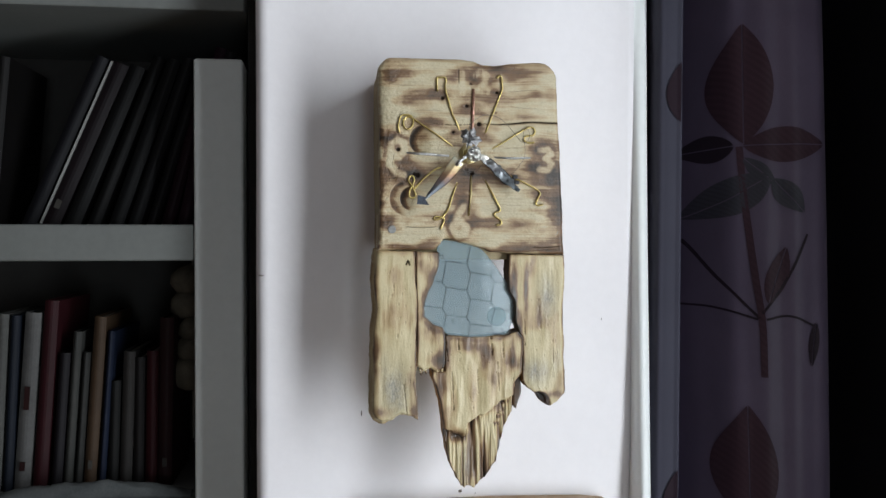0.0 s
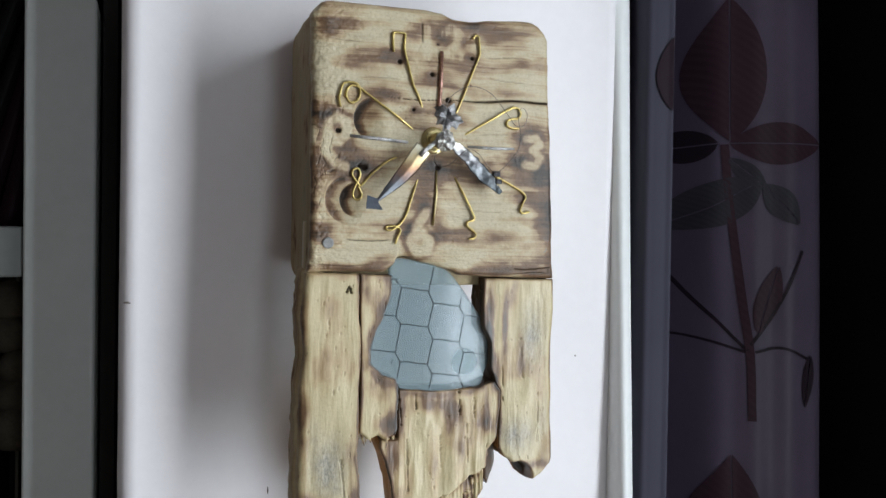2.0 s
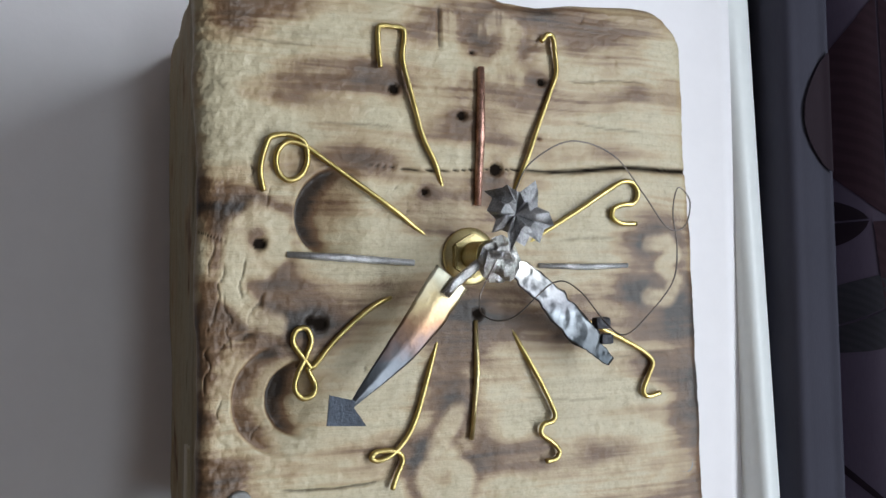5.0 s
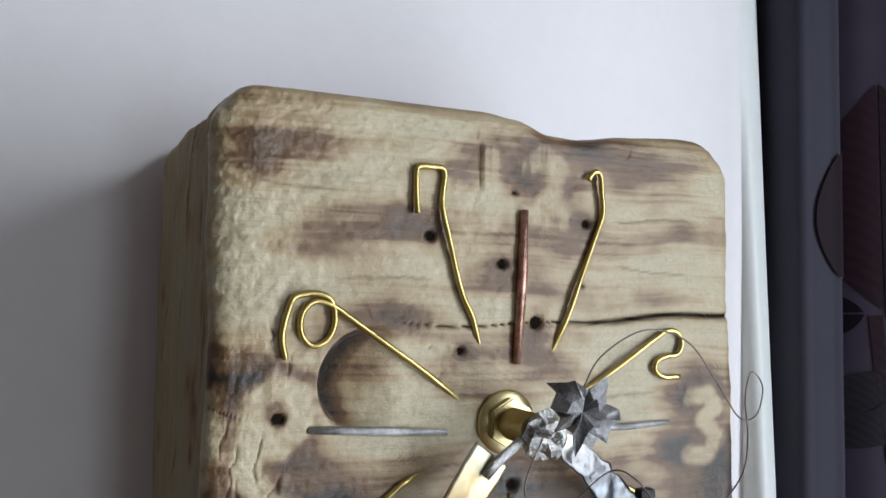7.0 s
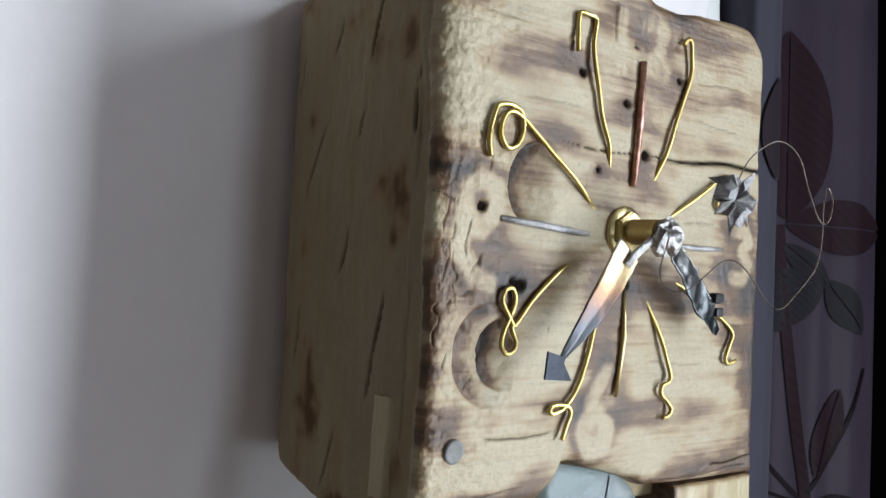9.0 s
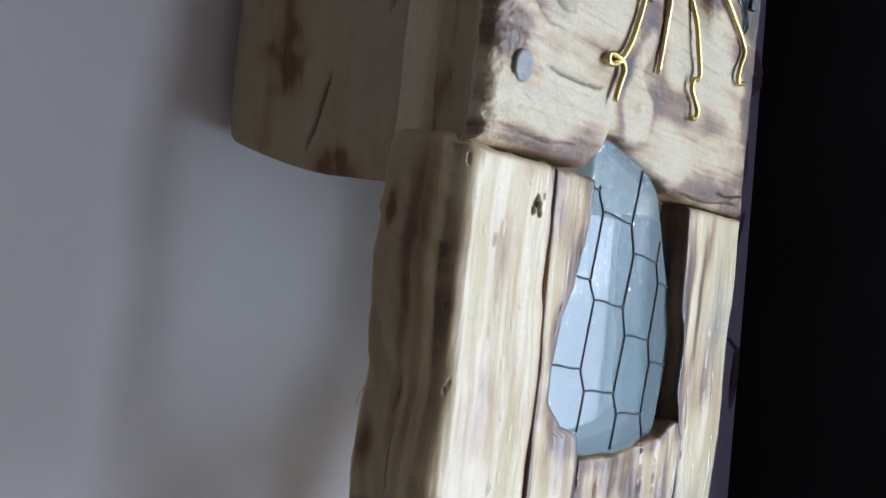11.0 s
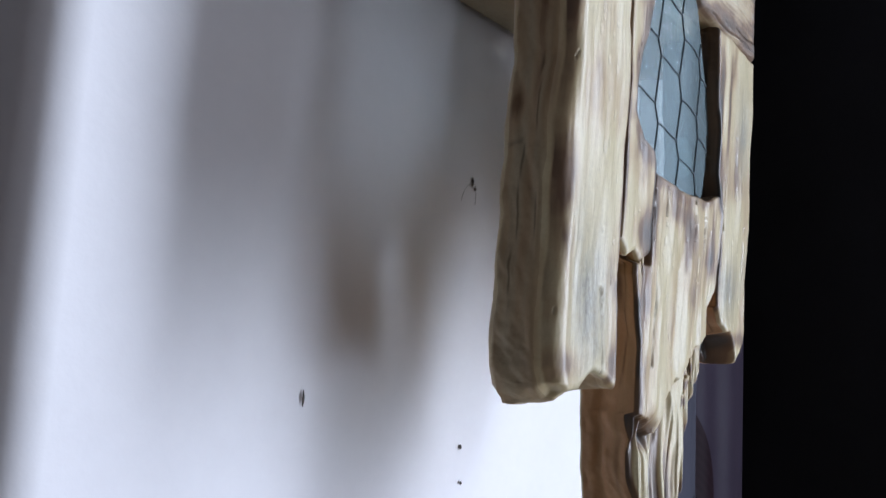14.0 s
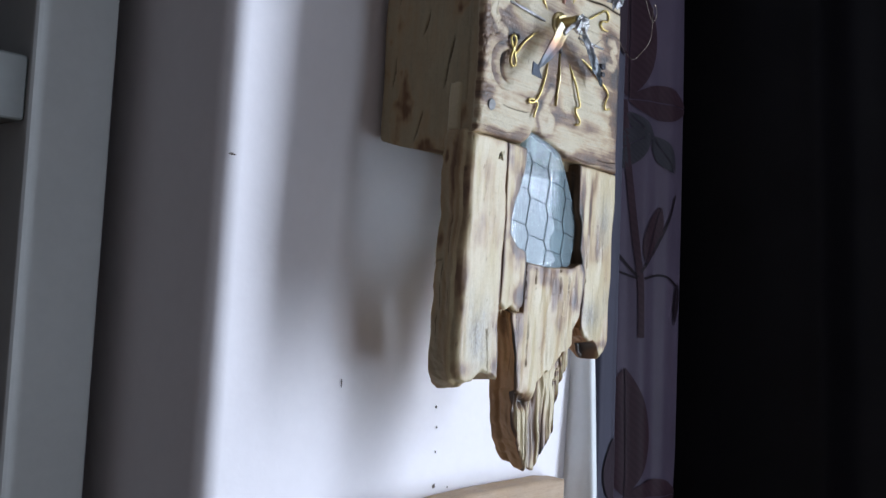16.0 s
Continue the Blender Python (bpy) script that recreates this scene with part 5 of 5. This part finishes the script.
# dark strip for the gap's shade; the left plank's tail let into the block
part("splinter", slab("splinter", bend((-0.168, 0.0475), (-0.15, 0.0472), (-0.134, 0.0478)), bend((-0.168, 0.0505), (-0.15, 0.0558), (-0.134, 0.0550)), bend((0, -0.163), (1, -0.167)), bend((0, -0.136), (1, -0.136)), 10, 24, 0.014,
     plank_relief(61), lambda u, v, d: (0.75 + 0.2 * fbm(u * 300, v * 300, 2), 0 * u, 0 * u), 0.002, 0.001, 61, 0.010), PLANK, clock, "dark strip standing in for shade in the gap")
part("plank_tail", slab("plank_tail", bend((-0.02, -0.0845), (0.025, -0.0838)), bend((-0.02, -0.05), (0.025, -0.05)), bend((0, -0.018), (1, -0.018)), bend((0, 0.021), (1, 0.021)), 14, 24, 0.012,
     plank_relief(67), lambda u, v, d: (0.12 + 0 * u, 0 * u, 0 * u), 0.002, 0.0006, 67, 0.0135), PLANK, clock, "pale tail of the left plank let into the block")


# curled slivers at the broken foot of the narrow plank
for k in range(9):
    rnd = random.Random(80 + k)
    u0, w0 = -44 + 2.6 * k + rnd.uniform(-1, 1), rnd.uniform(1, 9)
    ln = rnd.uniform(6, 13)
    du, dw = rnd.uniform(-2, 2), rnd.uniform(-1.5, 2.5)
    pts = [Vector(((u0 + du * f * f) * MM, (w0 + dw * f) * MM, (-121 - ln * f) * MM)) for f in (0, 0.4, 0.75, 1)]
    part("splinter", slivered(pts, rnd.uniform(1.0, 2.0) * MM), PLANK, clock, "brown curled splinter")
for k in range(8):
    rnd = random.Random(120 + k)
    u0 = 26 + 2.6 * k
    v0 = -178 + 4.0 * k + rnd.uniform(-3, 3)
    du, dw, ln = rnd.uniform(-1.5, 2.5), rnd.uniform(-2, 4), rnd.uniform(7, 13)
    pts = [Vector(((u0 + du * f * f) * MM, (5 + dw * f) * MM, (v0 - ln * f) * MM)) for f in (0, 0.4, 0.75, 1)]
    part("splinter", slivered(pts, rnd.uniform(1.0, 2.2) * MM), PLANK, clock, "brown curled splinter")


# glass shard with its wire
def shard():
    P = [(p.x, p.z) for p in spline([(a, 0, b) for a, b in RIM], 4, True)]
    cu, cv = sum(a for a, _ in P) / len(P), sum(b for _, b in P) / len(P)
    n, rings = len(P), 34
    # each mesh of the netting is a shallow pillow in the cast glass
    swell = [(-33 + 23.4 * c, v0 - 25 * k, 9.5, (0.45, 0.2, 0.35, -0.2)[(c + 2 * k + (c * k) % 3) % 4]) for c, v0 in enumerate((-28, -12, -22, -32)) for k in range(4)]
    y = lambda u, v: 0.0012 + 0.13 * max(0.0, u - 0.016) + 0.0003 * math.sin(u * 60 + 1) - sum(h * MM * math.exp(-((u / MM - a) ** 2 + (v / MM - b) ** 2) / r ** 2) for a, b, r, h in swell)
    verts, faces = [], []
    for off in (0.0, 0.0055):
        for r in range(rings, 0, -1):
            f = r / rings
            for a, b in P:
                u, v = cu + (a - cu) * f, cv + (b - cv) * f
                rr = 0.0 if r < rings else 0.0008
                verts.append((u, y(u, v) + off + (rr if off == 0 else -rr), v))
        verts.append((cu, y(cu, cv) + off, cv))
    m = rings * n + 1
    for o in (0, m):
        for r in range(rings - 1):
            for k in range(n):
                a, b = o + r * n + k, o + r * n + (k + 1) % n
                q = (a, b, b + n, a + n)
                faces.append(q if o == 0 else q[::-1])
        for k in range(n):
            a, b = o + (rings - 1) * n + k, o + (rings - 1) * n + (k + 1) % n
            faces.append((a, b, o + m - 1) if o == 0 else (b, a, o + m - 1))
    for k in range(n):
        faces.append((k, k + m, (k + 1) % n + m, (k + 1) % n))
    glass = part("glass_shard", mesh("glass_shard", verts, faces), GLASS, clock, "pale blue wired glass shard with a chipped rim")

    def inside(u, v):
        c = False
        for (ax, ay), (bx, by) in zip(P, P[1:] + P[:1]):
            if (ay > v) != (by > v) and u < (bx - ax) * (v - ay) / (by - ay) + ax:
                c = not c
        return c
    # an added disc imitates a round reflection seen in the glass
    for u0, v0, r0 in ((31, -77, 9.5),):
        disc = lathe([(-0.0016, 0.0005), (-0.0014, r0 * 0.45 * MM), (-0.0008, r0 * 0.85 * MM), (0.0, r0 * MM), (0.0012, r0 * MM)], 26)
        part("reflection_disc", disc, REFLECTION, glass, "green-grey disc standing in for a round reflection").location = (u0 * MM, y(u0 * MM, v0 * MM) + 0.0062, v0 * MM)
    # twisted hexagon netting: zigzag uprights joined by short ties
    ties = {0: (-16, -41, -66, -91), 1: (-24, -49, -75, -99), 2: (-10, -35, -60, -84), 3: (-19, -44, -70, -94), -1: (-53, -78)}
    col = lambda c: (-44.5 + 23.4 * c)
    runs = []
    for c in range(0, 5):
        knots = [(col(c) + 1.5, v) for v in ties.get(c, ())] + [(col(c) - 1.5, v - 1.5) for v in ties.get(c - 1, ())]
        knots.sort(key=lambda q: -q[1])
        up = []
        for x, v in knots:
            up += [(x, v + 1.2), (x, v - 1.2)]
        runs.append(up)
        for v in ties.get(c, ()):
            runs.append([(col(c) + 1.7, v + 0.8), (col(c) + 8, v + 0.4), (col(c) + 15, v - 0.9), (col(c + 1) - 1.7, v - 1.5)])
    for pts in runs:
        S = spline([(a * MM + 0.0, 0, b * MM) for a, b in pts], 5)
        keep = []
        for p in S + [None]:
            if p is not None and inside(cu + (p.x - cu) * 1.04, cv + (p.z - cv) * 1.03):
                keep.append(Vector((p.x, y(p.x, p.z) - 0.0003, p.z)))
                continue
            if len(keep) > 3:
                part("mesh_wire", tube("mesh_wire", keep, 0.0003, 6), MESHWIRE, glass)
            keep = []


shard()


# numerals bent from brass wire
def wire(pts, radius=0.00085, lift=2.0, per=6, mat=BRASS, name="numeral", label="brass wire numeral", sink_end=True):
    """A bent wire from (across, up) millimetres, standing a little off the dial and let in at its inner end."""
    n = len(pts)
    P = []
    for k, (a, b) in enumerate(pts):
        w = -lift
        if sink_end and k == n - 1:
            w = 1.0
        P.append((a * MM, w * MM, b * MM))
    return part(name, tube(name, spline(P, per), radius), mat, clock, label)


wire([(-28, 137), (-28.6, 143), (-28.6, 149), (-27, 150.2), (-24, 150.2), (-21, 150), (-20, 148), (-20.6, 140), (-18, 130), (-14, 116), (-10, 108), (-6, 99)], label="brass wire numeral eleven")
wire([(-64, 97.5), (-65, 104), (-63, 112), (-61, 114), (-56, 114.5), (-52, 112.5), (-51, 107), (-53, 102.5), (-57, 101), (-60, 104), (-60, 109), (-57, 112.4), (-52, 111.5), (-45, 107), (-36, 101), (-24, 93), (-11, 84)], label="brass wire numeral ten")
wire([(28.5, 150.5), (31, 153), (33, 152), (33.6, 147), (34, 140), (31, 132), (27, 122), (22, 109), (17, 96)], label="brass wire numeral one")
wire([(65, 90), (59, 90), (55.5, 92), (56, 95), (60, 96.5), (64, 97), (66, 100.5), (64, 104), (60, 104.5), (55, 102), (40, 93), (20, 81)], label="brass wire numeral two")
wire([(74, 31), (69, 30), (67, 32), (69, 37), (71, 41.5), (68, 45), (61, 49), (46, 56), (30, 63)], label="brass wire numeral four")
wire([(28.5, 11), (32, 11.5), (33.5, 14), (31, 17), (27, 20), (27.5, 23), (31, 24), (32, 26.5), (29, 33), (24, 42), (16, 57)], label="brass wire numeral five")
wire([(-25, 7), (-23.5, 11), (-21.5, 16), (-24, 18.6), (-30, 18.8), (-31.5, 17), (-29, 16.2), (-24, 18.4), (-18, 26), (-13, 41), (-8, 55)], label="brass wire numeral seven")
wire([(-50, 45), (-53, 49), (-55.5, 53), (-54.5, 56.5), (-51.5, 57), (-50, 53.5), (-51.5, 49), (-54, 44), (-55, 39.5), (-53, 36.6), (-50, 37), (-48.8, 40), (-51, 45), (-49, 46), (-42, 54), (-31, 63), (-21, 67)], label="brass wire numeral eight")


def bar(pts, r, mat, name, label, flat=0.7):
    return part(name, tube(name, [Vector((a * MM, -w * MM, b * MM)) for a, w, b in pts], r * MM, 8, flat, lambda t: 0.75 + 0.25 * math.sin(math.pi * t)), mat, clock, label)


bar([(6.4, 1.6, 140), (6, 1.7, 119), (5, 1.2, 95)], 1.6, COPPER, "numeral", "flat scraped copper strip marking twelve", 1.0)
bar([(-57, 0.6, 79), (-40, 1.6, 78), (-17, 1.2, 76.5)], 1.25, STEEL, "nail", "flat grey nail marking nine")
bar([(27, 1.0, 75.5), (45, 1.6, 75), (62, 0.8, 75.5)], 1.05, STEEL, "nail", "grey nail marking three")
bar([(4, 0.8, 58), (4, 1.8, 41), (2, 1.4, 20)], 1.0, NUT, "numeral", "brass pin marking six", 1.0)


def screw(u, v, mat, tilt):
    bm = lathe([(0.001, 0.0), (-0.0002, 0.0022), (-0.0009, 0.0032), (-0.0004, 0.0038), (0.001, 0.0039), (0.002, 0.0)][1:-1], 20)
    s = part("screw", bm, mat, clock, "round steel screw head")
    s.location = (u * MM, -0.0010 if u < 0 else 0.0012, v * MM)
    s.rotation_euler = (radians(tilt), 0, 0)
    return s


screw(-71, 7, HEAD, 4)
screw(86, 5, HEAD, -5)

# nut, threaded shaft and the pointers
SH = (0.0, 78.5)


def shaft():
    nut = bmesh.new()
    bmesh.ops.create_cone(nut, cap_ends=True, segments=6, radius1=0.0074, radius2=0.0074, depth=0.0034)
    bmesh.ops.rotate(nut, cent=(0, 0, 0), matrix=Matrix.Rotation(radians(90), 3, "X"), verts=nut.verts)
    bmesh.ops.bevel(nut, geom=nut.edges[:], offset=0.0005, segments=2, affect="EDGES")
    root = part("nut", nut, NUT, clock, "brass hexagon nut")
    root.location = (0.002, -0.0030, 0.0785)
    part("washer", lathe([(0.003, 0.0090), (0.0018, 0.0093), (0.001, 0.0088), (0.001, 0.004)], 32), NUT, root, "brass washer")
    prof = []
    for k in range(26):
        y = -0.0015 - k * 0.00048
        prof.append((y, 0.0046 if k % 2 else 0.0041))
    part("threaded_bush", lathe(prof, 24), NUT, root, "threaded brass bush")
    part("spindle", lathe([(-0.012, 0.0024), (-0.0165, 0.0024), (-0.0166, 0.0014), (-0.0205, 0.0012), (-0.0207, 0.0005), (-0.0225, 0.00045)], 16), STEEL, root, "thin steel spindle")
    return root


shaft()


def sheet_metal(name, outline, mat, base_w, slope, crumple, seed, thick=0.0005, label="", fold=0.0):
    """A cut piece of tin: outline as (across, up, width) along its length, crumpled and given thickness."""
    P = spline([(a * MM, 0, b * MM) for a, b, _ in outline], 10)
    Wd = spline([(c * MM, 0, 0) for _, _, c in outline], 10)
    nw = 13
    verts, faces = [], []
    n = len(P)
    for off in (0, thick):
        for i, p in enumerate(P):
            d = (P[min(i + 1, n - 1)] - P[max(i - 1, 0)]).normalized()
            for k in range(nw):
                f = k / (nw - 1) * 2 - 1
                jag = 1 + 0.5 * crumple * (float(vnoise(i * 0.42, f * 1.5, seed + 4)) - 0.5)
                u, v = p.x - d.z * Wd[i].x * f * jag, p.z + d.x * Wd[i].x * f * jag
                t = i / (n - 1)
                w = -base_w * MM - slope * MM * t + crumple * 0.0024 * (float(fbm(u * 150, v * 150, seed, 3)) - 0.5) + fold * abs(f) * MM
                verts.append((u, w + off, v))
    m = n * nw
    for o in (0, m):
        for i in range(n - 1):
            for k in range(nw - 1):
                a = o + i * nw + k
                q = (a, a + 1, a + 1 + nw, a + nw)
                faces.append(q if o == 0 else q[::-1])
    for i in range(n - 1):
        for k in (0, nw - 1):
            a = i * nw + k
            faces.append((a, a + nw, a + nw + m, a + m))
    for k in range(nw - 1):
        for i in (0, n - 1):
            a = i * nw + k
            faces.append((a, a + 1, a + 1 + m, a + m))
    return part(name, mesh(name, verts, faces), mat, clock, label)


hand_l = sheet_metal("hour_hand", [(-9, 72, 6.2), (-12, 68, 6.1), (-19, 58.5, 5.6), (-27, 49.5, 4.4), (-35, 41.5, 2.5), (-40.5, 36, 1.0), (-41.5, 35, 0.9)], HEATED, 13.5, 2.0, 0.2, 5, label="heat-coloured tin hand, pale gold to black", fold=0.7)
part("hand_stem", tube("hand_stem", [Vector((x * MM, -w * MM, z * MM)) for x, w, z in ((3, 16, 79), (-3, 16, 75), (-9, 15, 70), (-12, 14.5, 66.5))], 0.0016, 8, 0.5), TIN, hand_l, "silver solder stem")


def arrow():
    bm = bmesh.new()
    shape = [(-40.6, 36.8), (-48.2, 38.8), (-49.0, 30.2), (-37.4, 29.4), (-41.2, 35.0)]
    for w in (-16.2, -15.4):
        bm.faces.new([bm.verts.new((a * MM, w * MM - 0.0006 * k % 3 * MM, b * MM)) for k, (a, b) in enumerate(shape)])
    bm.verts.ensure_lookup_table()
    n = len(shape)
    for k in range(n):
        bm.faces.new((bm.verts[k], bm.verts[(k + 1) % n], bm.verts[n + (k + 1) % n], bm.verts[n + k]))
    bmesh.ops.recalc_face_normals(bm, faces=bm.faces)
    return bm


part("arrow_tip", arrow(), CHAR, hand_l, "black arrow tip")
hand_r = sheet_metal("minute_hand", [(6, 77, 1.6), (11, 75, 2.4), (16, 72, 3.8), (24, 66, 4.4), (32, 58, 4.8), (39, 52, 4.4), (43, 48, 2.8), (49, 43.5, 1.6)], CRUMPLED, 15.0, -5.0, 0.75, 16, label="crumpled bright tin hand with a sooted end")


def solder():
    """A lumpy blob of solder round the shaft's end."""
    bm = bmesh.new()
    bmesh.ops.create_icosphere(bm, subdivisions=3, radius=1.0)
    for v in bm.verts:
        p = v.co.copy()
        k = 0.55 + 1.0 * float(fbm(p.x * 3.1 + 5, p.z * 3.1 + 4 * p.y, 9, 4))
        v.co = Vector((p.x * 0.0058, p.y * 0.0042, p.z * 0.0062)) * k
    return bm


part("solder_blob", solder(), TIN, hand_r, "lumpy bright solder joint").location = (0.0045, -0.0172, 0.0770)
part("barb", joined(box(0.0415, 0.047, -0.0135, -0.0095, 0.0545, 0.0585, 0.0012), box(0.044, 0.0485, -0.0125, -0.0105, 0.0495, 0.053, 0.0008)), SOOT, hand_r, "sooted barb")


def star_flag():
    """A jagged star cut from tin, riding on the second hand's wire out in front."""
    rnd = random.Random(4)
    bm = bmesh.new()
    n = 24
    rim = []
    for k in range(n):
        a = 2 * math.pi * (k + rnd.uniform(-0.45, 0.45)) / n
        r = rnd.choice((0.0108, 0.0096, 0.0066, 0.0074, 0.0084)) * rnd.uniform(0.85, 1.08) * (1 + 0.16 * math.cos(2 * a + 1.2))
        rim.append((r * math.cos(a), r * math.sin(a) * 1.05))
    layers = []
    rnd.seed(9)
    for off in (0.0, 0.0005):
        mid = bm.verts.new((0, off, 0))
        inner = [bm.verts.new((a * rnd.uniform(0.35, 0.6), off + rnd.uniform(-0.0022, 0.0012), b * rnd.uniform(0.35, 0.6))) for a, b in rim]
        outer = [bm.verts.new((a, off + 0.0016 * math.sin(2.9 * k * k + 1) + 26 * a * a, b)) for k, (a, b) in enumerate(rim)]
        layers.append((mid, inner, outer))
        rnd.seed(9)
        for k in range(n):
            j = (k + 1) % n
            bm.faces.new((mid, inner[k], inner[j]))
            bm.faces.new((inner[k], outer[k], outer[j], inner[j])).smooth = k % 3 == 0
    for k in range(n):
        j = (k + 1) % n
        bm.faces.new((layers[0][2][k], layers[1][2][k], layers[1][2][j], layers[0][2][j]))
    bmesh.ops.recalc_face_normals(bm, faces=bm.faces)
    return bm


second_path = [(3, -20, 78), (-4, -22, 66), (-3, -24, 60), (4, -28, 60), (14, -34, 70), (20, -38, 68), (27, -42, 58), (31, -45, 55), (37, -47, 60), (44, -50, 70), (45, -51, 80), (43, -52, 90), (45, -52, 97), (49, -52, 93),
               (47, -52, 86), (41, -52, 85.5), (33, -52, 95), (22, -54, 105), (8, -55, 108), (-3, -53, 102), (-7, -51, 94)]
second = part("second_hand", tube("second_hand", spline([(a * MM, w * MM, b * MM) for a, w, b in second_path], 8), 0.00022, 6), THREAD, clock, "hair-thin looping wire second hand")
flag = part("star", star_flag(), STAR, second, "jagged sooted tin star")
flag.location = (-0.006, -0.050, 0.0885)
flag.rotation_euler = (radians(6), radians(12), radians(-16))
